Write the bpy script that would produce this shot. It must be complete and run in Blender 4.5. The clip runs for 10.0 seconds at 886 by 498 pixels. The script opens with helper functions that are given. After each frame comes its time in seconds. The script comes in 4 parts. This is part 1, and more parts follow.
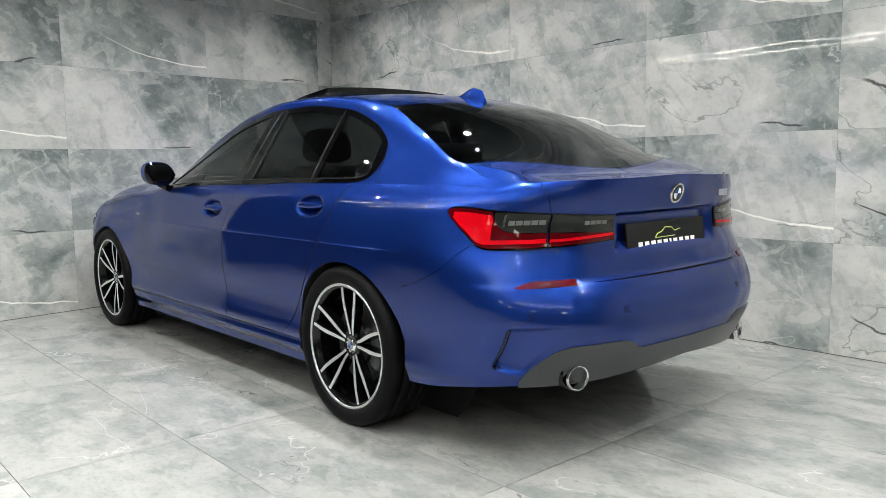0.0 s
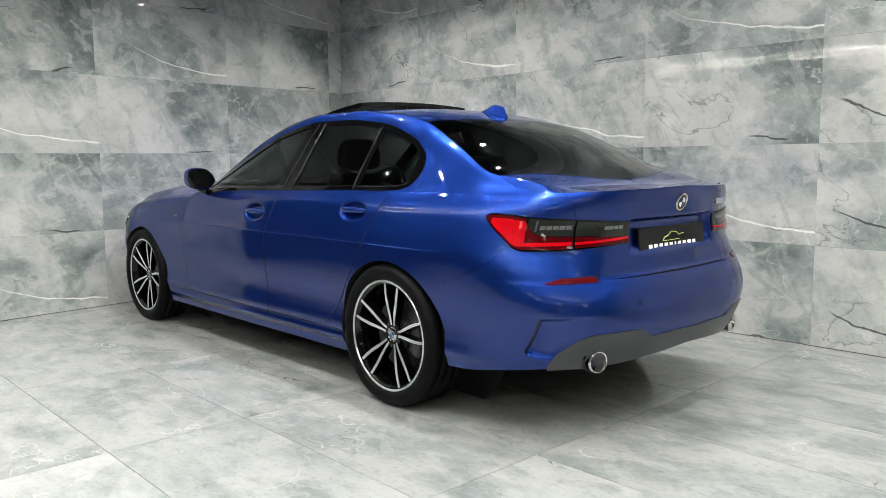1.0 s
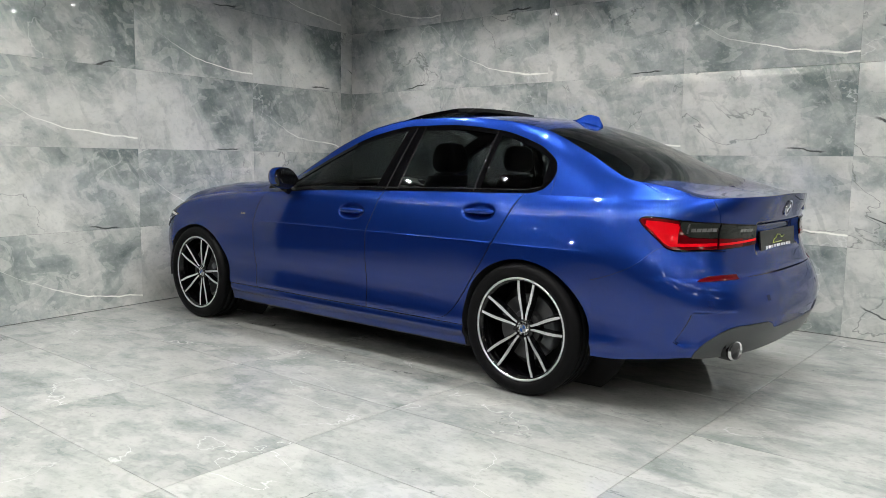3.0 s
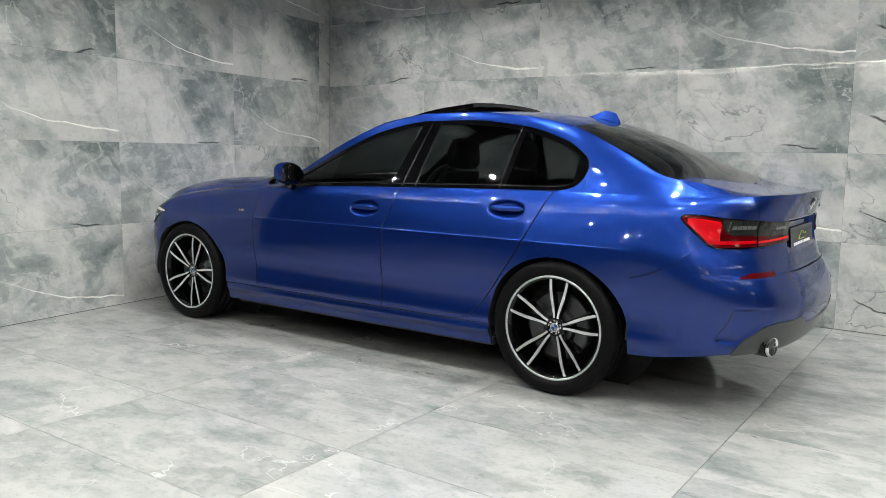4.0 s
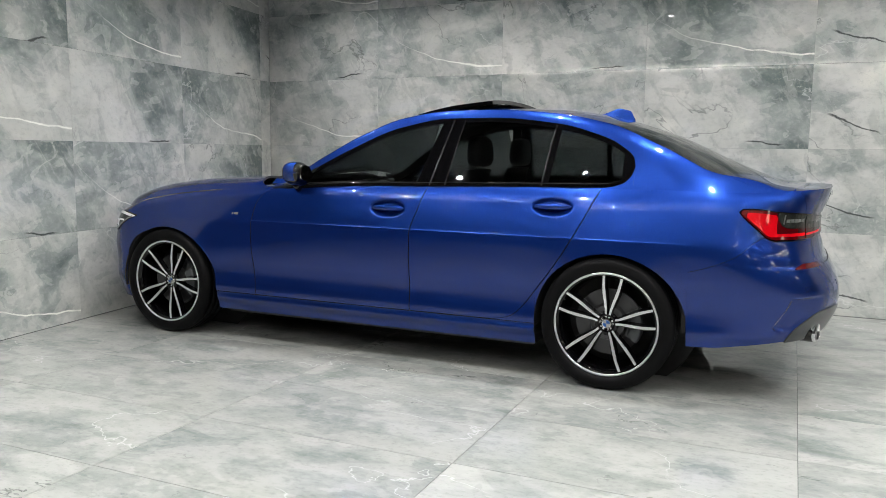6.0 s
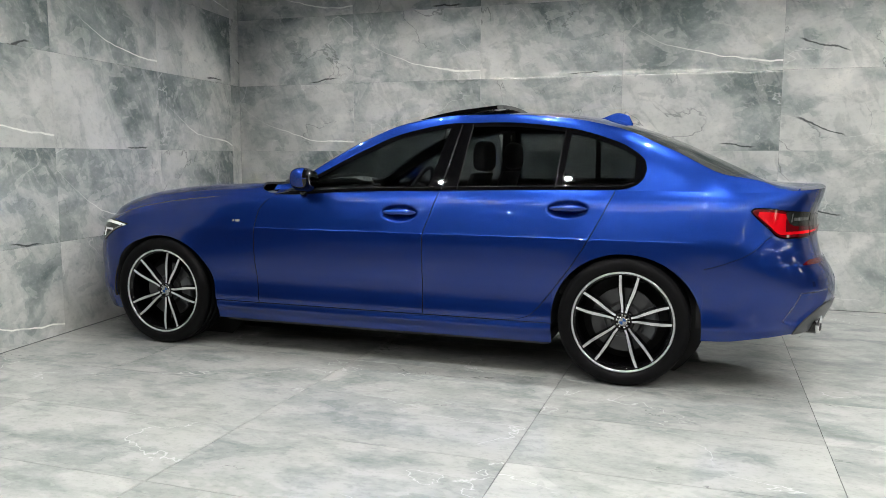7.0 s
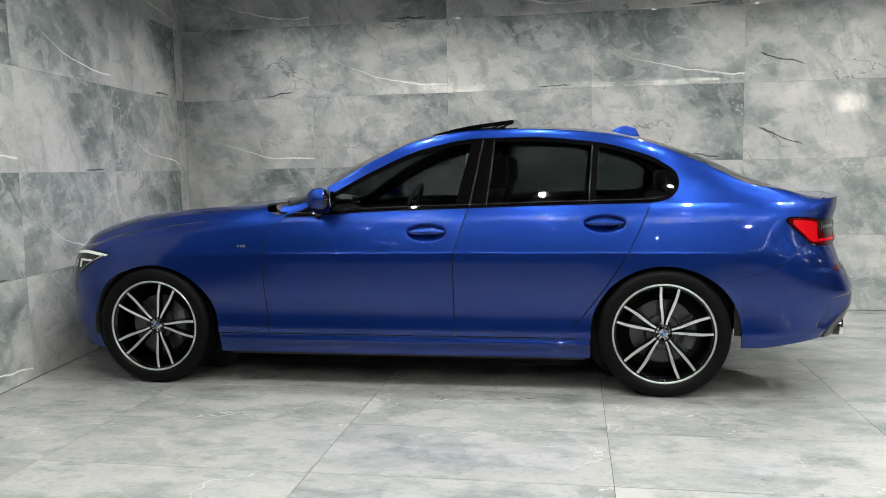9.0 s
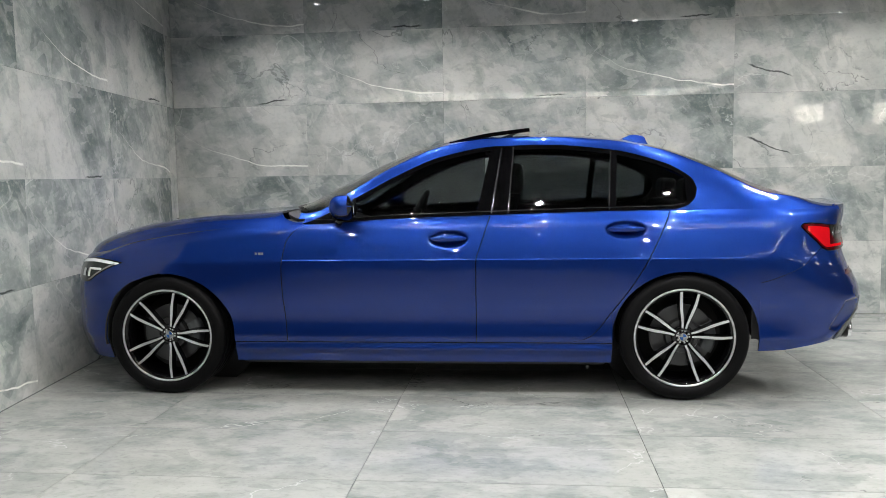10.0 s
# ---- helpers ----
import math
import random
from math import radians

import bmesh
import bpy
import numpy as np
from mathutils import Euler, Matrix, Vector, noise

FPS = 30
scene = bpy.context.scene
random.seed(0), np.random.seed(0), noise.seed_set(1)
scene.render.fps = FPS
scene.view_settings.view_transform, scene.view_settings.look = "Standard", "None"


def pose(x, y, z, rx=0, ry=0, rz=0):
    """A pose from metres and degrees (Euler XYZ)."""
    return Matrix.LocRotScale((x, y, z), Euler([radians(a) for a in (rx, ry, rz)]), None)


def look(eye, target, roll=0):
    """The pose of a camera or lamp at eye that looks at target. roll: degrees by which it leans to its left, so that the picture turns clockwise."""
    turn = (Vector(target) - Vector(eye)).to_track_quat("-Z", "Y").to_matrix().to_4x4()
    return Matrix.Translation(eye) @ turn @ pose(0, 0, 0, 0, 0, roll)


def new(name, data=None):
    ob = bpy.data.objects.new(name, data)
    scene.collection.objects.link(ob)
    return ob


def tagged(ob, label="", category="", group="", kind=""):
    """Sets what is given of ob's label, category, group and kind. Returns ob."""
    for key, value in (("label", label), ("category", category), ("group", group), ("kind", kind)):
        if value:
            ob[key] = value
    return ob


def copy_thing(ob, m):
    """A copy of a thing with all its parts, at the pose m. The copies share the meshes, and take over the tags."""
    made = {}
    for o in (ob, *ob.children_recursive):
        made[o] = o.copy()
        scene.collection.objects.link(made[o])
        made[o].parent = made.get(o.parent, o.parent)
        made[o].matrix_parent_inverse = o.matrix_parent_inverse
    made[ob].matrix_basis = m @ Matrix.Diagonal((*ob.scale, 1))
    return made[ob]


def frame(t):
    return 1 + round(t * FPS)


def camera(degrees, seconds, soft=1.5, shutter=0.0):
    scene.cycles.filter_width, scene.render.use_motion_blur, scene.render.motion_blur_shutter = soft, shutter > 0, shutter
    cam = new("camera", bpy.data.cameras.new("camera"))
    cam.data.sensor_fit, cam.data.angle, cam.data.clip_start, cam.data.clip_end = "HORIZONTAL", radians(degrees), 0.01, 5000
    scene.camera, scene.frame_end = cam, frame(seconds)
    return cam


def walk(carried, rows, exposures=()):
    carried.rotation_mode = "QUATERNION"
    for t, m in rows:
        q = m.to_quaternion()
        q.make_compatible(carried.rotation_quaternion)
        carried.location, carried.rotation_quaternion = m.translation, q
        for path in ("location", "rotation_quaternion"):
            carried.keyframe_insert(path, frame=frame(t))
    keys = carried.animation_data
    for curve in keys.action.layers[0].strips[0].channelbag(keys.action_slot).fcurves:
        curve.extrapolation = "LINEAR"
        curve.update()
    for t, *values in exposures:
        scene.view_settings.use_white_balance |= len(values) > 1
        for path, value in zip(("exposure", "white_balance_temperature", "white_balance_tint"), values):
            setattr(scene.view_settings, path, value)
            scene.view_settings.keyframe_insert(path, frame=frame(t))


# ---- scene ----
cam = camera(59.2, 10.0, soft=0.85)
PATH = [
    (0, (-2.688, -2.656, 1.09), (-1.372, -1.167, 0.868), -0.9),
    (0.5, (-2.899, -2.773, 1.125), (-1.567, -1.299, 0.898), -0.6),
    (1, (-3.137, -2.807, 1.147), (-1.784, -1.35, 0.922), -0.5),
    (1.5, (-3.48, -2.73, 1.16), (-2.093, -1.307, 0.937), -0.3),
    (2, (-3.679, -2.604, 1.174), (-2.251, -1.221, 0.954), -0.1),
    (2.5, (-3.836, -2.359, 1.183), (-2.359, -1.03, 0.956), 0.3),
    (3, (-4.091, -2.149, 1.173), (-2.561, -0.88, 0.946), 0.7),
    (4.5, (-4.407, -1.479, 1.192), (-2.732, -0.415, 0.941), 0.9),
    (5, (-4.567, -1.24, 1.198), (-2.847, -0.252, 0.945), 0.8),
    (5.5, (-4.613, -1.031, 1.18), (-2.846, -0.13, 0.928), 0.7),
    (7, (-4.915, -0.39, 1.179), (-3.034, 0.247, 0.944), 0.1),
    (7.5, (-4.929, -0.183, 1.215), (-3.023, 0.376, 0.98), -0.2),
    (8, (-5.029, 0.087, 1.203), (-3.1, 0.563, 0.977), -0.4),
    (8.5, (-5.043, 0.281, 1.195), (-3.097, 0.686, 0.974), -0.8),
    (9, (-4.978, 0.466, 1.213), (-3.016, 0.793, 1.005), -1.1),
    (9.5, (-4.998, 0.653, 1.219), (-3.023, 0.906, 1.022), -1.1),
    (10, (-5.047, 0.84, 1.209), (-3.067, 1.045, 1.022), -1.0),
]
walk(cam, [(t, look(eye, target, roll)) for t, eye, target, roll in PATH], [(0.0, 0.16), (2.0, 0.08), (5.0, 0.0), (10.0, 0.0)])

# ---- world and light ----
world = bpy.data.worlds.new("world")
scene.world = world
world.use_nodes = True
world.node_tree.nodes["Background"].inputs[0].default_value = (0.75, 0.85, 1.0, 1)
world.node_tree.nodes["Background"].inputs[1].default_value = 0.02
scene.view_settings.exposure = 0.0
SPOT_GLOW, STRIP_GLOW, CEILING_Z = 4800.0, 45.0, 2.9


# ---- materials ----
def material(name, color=(0.5, 0.5, 0.5), rough=0.5, metal=0.0, **extra):
    m = bpy.data.materials.new(name)
    m.use_nodes = True
    b = m.node_tree.nodes["Principled BSDF"]
    b.inputs["Base Color"].default_value = (*color, 1)
    b.inputs["Roughness"].default_value = rough
    b.inputs["Metallic"].default_value = metal
    for key, value in extra.items():
        b.inputs[key.replace("_", " ")].default_value = value
    return m


class Nodes:
    """Small helper to wire a node tree."""

    def __init__(self, m):
        self.t = m.node_tree
        self.bsdf = self.t.nodes["Principled BSDF"]

    def add(self, kind, **settings):
        n = self.t.nodes.new(kind)
        for key, value in settings.items():
            if key == "operation":
                n.operation = value
            elif key == "blend":
                n.blend_type = value
        return n

    def link(self, a, b):
        self.t.links.new(a, b)

    def math(self, op, a, b=0.0, c=0.0):
        n = self.add("ShaderNodeMath", operation=op)
        for k, v in enumerate((a, b, c)):
            if isinstance(v, (int, float)):
                n.inputs[k].default_value = v
            else:
                self.link(v, n.inputs[k])
        return n.outputs[0]

    def noise(self, vec, scale, detail=4.0, rough=0.55, distort=0.0):
        n = self.add("ShaderNodeTexNoise")
        self.link(vec, n.inputs["Vector"])
        n.inputs["Scale"].default_value = scale
        n.inputs["Detail"].default_value = detail
        n.inputs["Roughness"].default_value = rough
        n.inputs["Distortion"].default_value = distort
        return n.outputs["Fac"]

    def step(self, v, lo, hi, a=0.0, b=1.0):
        n = self.add("ShaderNodeMapRange")
        n.interpolation_type = "SMOOTHSTEP"
        self.link(v, n.inputs[0])
        for k, x in zip((1, 2, 3, 4), (lo, hi, a, b)):
            n.inputs[k].default_value = x
        return n.outputs[0]

    def mix(self, fac, a, b):
        n = self.add("ShaderNodeMix")
        n.data_type = "RGBA"
        for v, k in ((fac, 0), (a, 6), (b, 7)):
            if isinstance(v, (int, float)):
                n.inputs[k].default_value = v
            elif isinstance(v, tuple):
                n.inputs[k].default_value = (*v, 1)
            else:
                self.link(v, n.inputs[k])
        return n.outputs[2]


def marble(name, seed, vein=0.0, crack=0.0, bias=(0.0, 0.0, 0.0), floor=False, rough=0.014):
    """Polished grey marble-look porcelain. vein: white vein that falls across the tile; crack: dark crack near its lower edge; bias: how the tone leans along and up the tile."""
    m = material(name, rough=rough)
    g = Nodes(m)
    tc = g.add("ShaderNodeTexCoord").outputs["Object"]
    info = g.add("ShaderNodeObjectInfo")
    move = g.add("ShaderNodeVectorMath", operation="MULTIPLY_ADD")
    g.link(tc, move.inputs[0])
    move.inputs[1].default_value = (0.85, 1, 1.15) if not floor else (1.45, 0.85, 1)
    far = g.add("ShaderNodeVectorMath", operation="SCALE")
    far.inputs[0].default_value = (37.0 + seed, 23.0 + seed, 61.0 + seed)
    g.link(info.outputs["Random"], far.inputs["Scale"])
    g.link(far.outputs[0], move.inputs[2])
    turn = g.add("ShaderNodeVectorRotate")
    turn.rotation_type = "Y_AXIS" if not floor else "Z_AXIS"
    turn.inputs["Angle"].default_value = 0.35 if not floor else 0.12
    g.link(move.outputs[0], turn.inputs["Vector"])
    p = turn.outputs[0]
    sep = g.add("ShaderNodeSeparateXYZ")
    g.link(tc, sep.inputs[0])
    u, v = sep.outputs[0], sep.outputs[2]
    cloud = g.noise(p, 1.5 if not floor else 2.4, 2, 0.5, 0.7)
    torn = g.noise(p, 3.4, 3, 0.55, 0.7)
    mott = g.noise(p, 7.0, 4, 0.6, 0.4)
    rag = g.noise(p, 17.0, 6, 0.65, 0.3)
    fine = g.noise(p, 40.0, 5, 0.65)
    soft = g.noise(p, 10.0, 3, 0.5, 0.8)
    amp = 1.10 if not floor else 0.95
    body = g.math("ADD", g.math("MULTIPLY_ADD", cloud, amp, -0.5 * amp), g.math("MULTIPLY_ADD", torn, 0.60, 0.20))
    body = g.math("ADD", body, g.math("MULTIPLY_ADD", rag, 0.08, -0.04))
    body = g.math("ADD", body, g.math("MULTIPLY_ADD", soft, 0.14, -0.07))
    body = g.math("ADD", body, g.math("MULTIPLY_ADD", u, bias[1], bias[0]))
    body = g.math("ADD", body, g.math("MULTIPLY", v, bias[2]))
    # broad soft drifts of tone
    col = g.mix(g.step(body, 0.24, 0.37), MARBLE_DEEP, MARBLE_DARK)
    col = g.mix(g.step(body, 0.33, 0.46, 0.0, 0.85), col, MARBLE_MID)
    col = g.mix(g.step(body, 0.43, 0.56, 0.0, 0.85), col, MARBLE_LIGHT)
    col = g.mix(g.step(body, 0.52, 0.64, 0.0, 0.85), col, MARBLE_PALE)
    col = g.mix(g.step(body, 0.62, 0.76, 0.0, 0.8 if not floor else 0.4), col, MARBLE_WARM)
    # torn edges, broken off along their length
    for at, tone, gate in ((0.365, MARBLE_DARK, 2.1), (0.462, MARBLE_LIGHT, 2.9), (0.570, MARBLE_PALE, 2.5)):
        here = g.step(g.noise(p, gate, 2), 0.42, 0.56, 0.0, 0.48)
        col = g.mix(g.math("MULTIPLY", g.step(body, at, at + 0.012), here), col, tone)
    # torn flakes of the other tones
    flake = g.math("ADD", g.noise(p, 2.6, 3, 0.55, 0.9), g.math("MULTIPLY_ADD", rag, 0.08, -0.04))
    col = g.mix(g.step(flake, 0.600, 0.630, 0.0, 0.34 if not floor else 0.30), col, MARBLE_DARK)
    flake = g.math("ADD", g.noise(p, 4.7, 3, 0.55, 0.9), g.math("MULTIPLY_ADD", rag, 0.08, -0.04))
    col = g.mix(g.step(flake, 0.585, 0.605, 0.0, 0.34), col, MARBLE_PALE)
    col = g.mix(g.step(soft, 0.52, 0.72, 0.0, 0.16), col, MARBLE_PALE)
    col = g.mix(g.step(soft, 0.46, 0.28, 0.0, 0.18), col, MARBLE_DARK)
    col = g.mix(g.step(mott, 0.52, 0.70, 0.0, 0.16), col, MARBLE_PALE)
    col = g.mix(g.step(mott, 0.48, 0.30, 0.0, 0.16), col, MARBLE_DEEP)
    # slanting brush-like drags in the print
    drag = g.add("ShaderNodeVectorMath", operation="MULTIPLY")
    g.link(p, drag.inputs[0])
    drag.inputs[1].default_value = (1.0, 1.0, 0.30) if not floor else (1.0, 0.6, 1.0)
    stroke = g.noise(drag.outputs[0], 9.0, 5, 0.62, 0.5)
    col = g.mix(g.step(stroke, 0.52, 0.60, 0.0, 0.26 if not floor else 0.16), col, MARBLE_PALE)
    col = g.mix(g.step(stroke, 0.47, 0.38, 0.0, 0.30 if not floor else 0.14), col, MARBLE_DARK)
    if floor:
        col = g.mix(0.26, col, MARBLE_LIGHT)
    # dark and pale rims along some of the torn edges
    rim = g.step(g.math("ABSOLUTE", g.math("SUBTRACT", body, 0.456)), 0.0, 0.006, 1.0, 0.0)
    rim = g.math("MULTIPLY", rim, g.step(g.noise(p, 4.0, 3), 0.54, 0.66, 0.0, 0.40))
    col = g.mix(rim, col, (0.11, 0.125, 0.12))
    rim = g.step(g.math("ABSOLUTE", g.math("SUBTRACT", body, 0.572)), 0.0, 0.005, 1.0, 0.0)
    rim = g.math("MULTIPLY", rim, g.step(g.noise(p, 5.0, 3), 0.56, 0.66, 0.0, 0.32))
    col = g.mix(rim, col, (0.68, 0.68, 0.64))
    grain = 0.16 if not floor else 0.22
    col = g.mix(g.step(fine, 0.50, 0.70, 0.0, grain), col, MARBLE_PALE)
    col = g.mix(g.step(fine, 0.50, 0.30, 0.0, grain), col, MARBLE_DEEP)

    def hair(col, scale, distort, level, width, gate, tone, most):
        """Thin broken lines through the print."""
        web = g.noise(p, scale, 6, 0.52, distort)
        line = g.step(g.math("ABSOLUTE", g.math("SUBTRACT", web, level)), 0.0, width, 1.0, 0.0)
        where = g.step(g.noise(p, scale * 1.5, 2), gate, gate + 0.08)
        return g.mix(g.math("MULTIPLY", g.math("MULTIPLY", line, where), most), col, tone)

    if floor:
        col = hair(col, 0.8, 0.5, 0.50, 0.0035, 0.50, (0.70, 0.70, 0.68), 0.70)
        col = hair(col, 1.1, 0.4, 0.56, 0.0035, 0.54, (0.07, 0.075, 0.075), 0.60)
    else:
        col = hair(col, 0.9, 0.6, 0.50, 0.004, 0.52, (0.66, 0.67, 0.65), 0.40)
        col = hair(col, 1.0, 0.6, 0.45, 0.004, 0.52, (0.09, 0.10, 0.10), 0.55)
    wob = g.math("ADD", g.math("MULTIPLY_ADD", g.noise(p, 2.3, 2, 0.5), 0.20, -0.10), g.math("MULTIPLY_ADD", g.noise(p, 14.0, 4, 0.6), 0.030, -0.015))
    if vein:
        # it drops steeply at first, then runs out nearly level
        fall = g.math("MULTIPLY_ADD", g.math("EXPONENT", g.math("MULTIPLY", u, -2.3)), 0.42, 0.045)
        d = g.math("ABSOLUTE", g.math("ADD", g.math("SUBTRACT", v, fall), g.math("MULTIPLY", wob, 0.62)))
        width = g.math("MULTIPLY_ADD", u, 0.0050, 0.0022)
        s = g.step(g.math("DIVIDE", d, width), 0.3, 1.3, 1.0, 0.0)
        s = g.math("MULTIPLY", s, g.step(u, 0.15, 0.80, 0.22, 0.90))
        s = g.math("MULTIPLY", s, g.step(g.noise(p, 5.0, 3), 0.30, 0.55, 0.35, 1.0))
        col = g.mix(g.math("MULTIPLY", s, vein), col, (0.80, 0.80, 0.75))
    if crack:
        d = g.math("SUBTRACT", v, g.math("MULTIPLY_ADD", u, 0.06 if crack > 0 else -0.3, -0.03 if crack > 0 else 0.26))
        d = g.math("ABSOLUTE", g.math("ADD", d, wob))
        s = g.step(d, 0.002, 0.009, 1.0, 0.0)
        lo, hi = (0.78, 1.02) if crack > 0 else (0.12, 0.45)
        s = g.math("MULTIPLY", s, g.math("MULTIPLY", g.step(u, lo - 0.03, lo + 0.03), g.step(u, hi - 0.03, hi + 0.03, 1.0, 0.0)))
        col = g.mix(g.math("MULTIPLY", s, 0.85), col, (0.035, 0.04, 0.04))
    tone = g.add("ShaderNodeHueSaturation")
    g.link(col, tone.inputs["Color"])
    g.link(g.math("MULTIPLY_ADD", info.outputs["Random"], 0.08, 1.20 if not floor else 0.66), tone.inputs["Value"])
    g.link(tone.outputs[0], g.bsdf.inputs["Base Color"])
    g.link(g.step(fine, 0.3, 0.8, rough * 0.7, rough * 1.5), g.bsdf.inputs["Roughness"])
    bump = g.add("ShaderNodeBump")
    bump.inputs["Strength"].default_value = 0.022 if not floor else 0.03
    bump.inputs["Distance"].default_value = 0.02
    g.link(g.noise(p, 4.5, 2), bump.inputs["Height"])
    g.link(bump.outputs[0], g.bsdf.inputs["Normal"])
    return m


MARBLE_DEEP = (0.135, 0.162, 0.156)
MARBLE_DARK = (0.208, 0.238, 0.228)
MARBLE_MID = (0.325, 0.347, 0.335)
MARBLE_LIGHT = (0.425, 0.438, 0.418)
MARBLE_PALE = (0.530, 0.533, 0.505)
MARBLE_WARM = (0.610, 0.600, 0.555)
marble_a = marble("marble_a", 1.0, crack=1.0, bias=(0.28, -0.32, -0.30))
marble_b = marble("marble_b", 2.0, vein=1.0, bias=(0.0, 0.11, -0.12))
marble_c = marble("marble_c", 3.0, crack=-1.0, bias=(0.10, 0.0, 0.0))
marble_floor = marble("marble_floor", 0.0, bias=(0.10, 0.0, 0.0), floor=True, rough=0.06)
grout = material("grout", (0.07, 0.072, 0.07), 0.9)
pale_grout = material("pale_grout", (0.34, 0.35, 0.34), 0.8)
# unseen walls: dimness of the far room is put into these two colours
unseen_wall_dark = material("unseen_wall_dark", (0.022, 0.022, 0.024), 0.8)
unseen_wall_grey = material("unseen_wall_grey", (0.16, 0.16, 0.16), 0.7)
ceiling_paint = material("ceiling_paint", (0.04, 0.04, 0.042), 0.8)


def glow(name, color, strength):
    m = bpy.data.materials.new(name)
    m.use_nodes = True
    b = m.node_tree.nodes["Principled BSDF"]
    b.inputs["Base Color"].default_value = (0, 0, 0, 1)
    b.inputs["Emission Color"].default_value = (*color, 1)
    b.inputs["Emission Strength"].default_value = strength
    return m


lamp_glow = glow("lamp_glow", (1.0, 0.99, 0.985), SPOT_GLOW)
added_ring_glow = glow("added_ring_glow", (0.97, 1.0, 0.98), 36.0)
strip_glow = glow("strip_glow", (1.0, 0.95, 0.80), STRIP_GLOW)
window_glow = glow("window_glow", (1.0, 0.92, 0.78), 9.0)


def car_paint():
    """Deep metallic blue: a flake layer over dark pigment, under a hard, clear, mirror-smooth coat."""
    m = bpy.data.materials.new("blue_paint")
    m.use_nodes = True
    t = m.node_tree
    t.nodes.clear()
    out = t.nodes.new("ShaderNodeOutputMaterial")
    tc = t.nodes.new("ShaderNodeTexCoord")
    cell = t.nodes.new("ShaderNodeTexVoronoi")
    cell.inputs["Scale"].default_value = 700.0
    t.links.new(tc.outputs["Object"], cell.inputs["Vector"])
    tone = t.nodes.new("ShaderNodeMix")
    tone.data_type = "RGBA"
    tone.inputs[6].default_value, tone.inputs[7].default_value = (*PAINT_FLAKE_LOW, 1), (*PAINT_FLAKE_HIGH, 1)
    t.links.new(cell.outputs["Color"], tone.inputs[0])
    pigment = t.nodes.new("ShaderNodeBsdfDiffuse")
    pigment.inputs["Color"].default_value = (*PAINT_PIGMENT, 1)
    flake = t.nodes.new("ShaderNodeBsdfGlossy")
    flake.inputs["Roughness"].default_value = 0.37
    t.links.new(tone.outputs[2], flake.inputs["Color"])
    base = t.nodes.new("ShaderNodeMixShader")
    base.inputs[0].default_value = 0.72
    t.links.new(pigment.outputs[0], base.inputs[1])
    t.links.new(flake.outputs[0], base.inputs[2])
    # the faint unevenness of sprayed lacquer
    peel = t.nodes.new("ShaderNodeTexNoise")
    peel.inputs["Scale"].default_value, peel.inputs["Detail"].default_value = 28.0, 1.0
    t.links.new(tc.outputs["Object"], peel.inputs["Vector"])
    bump = t.nodes.new("ShaderNodeBump")
    bump.inputs["Strength"].default_value, bump.inputs["Distance"].default_value = 0.006, 0.01
    t.links.new(peel.outputs["Fac"], bump.inputs["Height"])
    coat = t.nodes.new("ShaderNodeBsdfGlossy")
    coat.inputs["Color"].default_value = (1, 1, 1, 1)
    coat.inputs["Roughness"].default_value = 0.006
    t.links.new(bump.outputs[0], coat.inputs["Normal"])
    fresnel = t.nodes.new("ShaderNodeFresnel")
    fresnel.inputs["IOR"].default_value = 1.47
    mix = t.nodes.new("ShaderNodeMixShader")
    t.links.new(fresnel.outputs[0], mix.inputs[0])
    t.links.new(base.outputs[0], mix.inputs[1])
    t.links.new(coat.outputs[0], mix.inputs[2])
    t.links.new(mix.outputs[0], out.inputs[0])
    return m


PAINT_PIGMENT = (0.0010, 0.0080, 0.074)
PAINT_FLAKE_LOW, PAINT_FLAKE_HIGH = (0.0060, 0.025, 0.160), (0.0170, 0.062, 0.355)
paint = car_paint()
inner_dark = material("inner_dark", (0.012, 0.012, 0.013), 0.7)
sensor_blue = material("sensor_blue", (0.002, 0.010, 0.07), 0.2)
gloss_black = material("gloss_black", (0.002, 0.002, 0.0024), 0.02, Specular_IOR_Level=0.45)
seal_black = material("seal_black", (0.003, 0.003, 0.0035), 0.06, Coat_Weight=1.0, Coat_Roughness=0.05, Coat_IOR=1.6)
seal_bright = material("seal_bright", (0.075, 0.075, 0.078), 0.20, 0.8)
trim_black = material("trim_black", (0.003, 0.003, 0.0035), 0.03, Specular_IOR_Level=0.2)
satin_grey = material("satin_grey", (0.055, 0.06, 0.062), 0.30, 0.3)
rubber = material("rubber", (0.004, 0.004, 0.0044), 0.5, Specular_IOR_Level=0.08)
machined = material("machined", (0.72, 0.73, 0.74), 0.36, 0.8)
chrome = material("chrome", (0.85, 0.85, 0.86), 0.06, 1.0)
disc_steel = material("disc_steel", (0.09, 0.09, 0.093), 0.36, 0.9)
caliper_paint = material("caliper_paint", (0.07, 0.075, 0.08), 0.45, 0.4)
red_lens = material("red_lens", (0.065, 0.0006, 0.002), 0.05, Specular_IOR_Level=0.35)
reflector_red = material("reflector_red", (0.07, 0.001, 0.003), 0.12, Specular_IOR_Level=0.3)
red_glow = material("red_glow", (0.52, 0.002, 0.007), 0.06, Specular_IOR_Level=0.35)
smoked_lens = material("smoked_lens", (0.015, 0.017, 0.015), 0.02)
clear_lens = material("clear_lens", (0.45, 0.47, 0.48), 0.12, 0.6, Coat_Weight=1.0)
lamp_white = material("lamp_white", (0.75, 0.77, 0.78), 0.25, Coat_Weight=1.0)
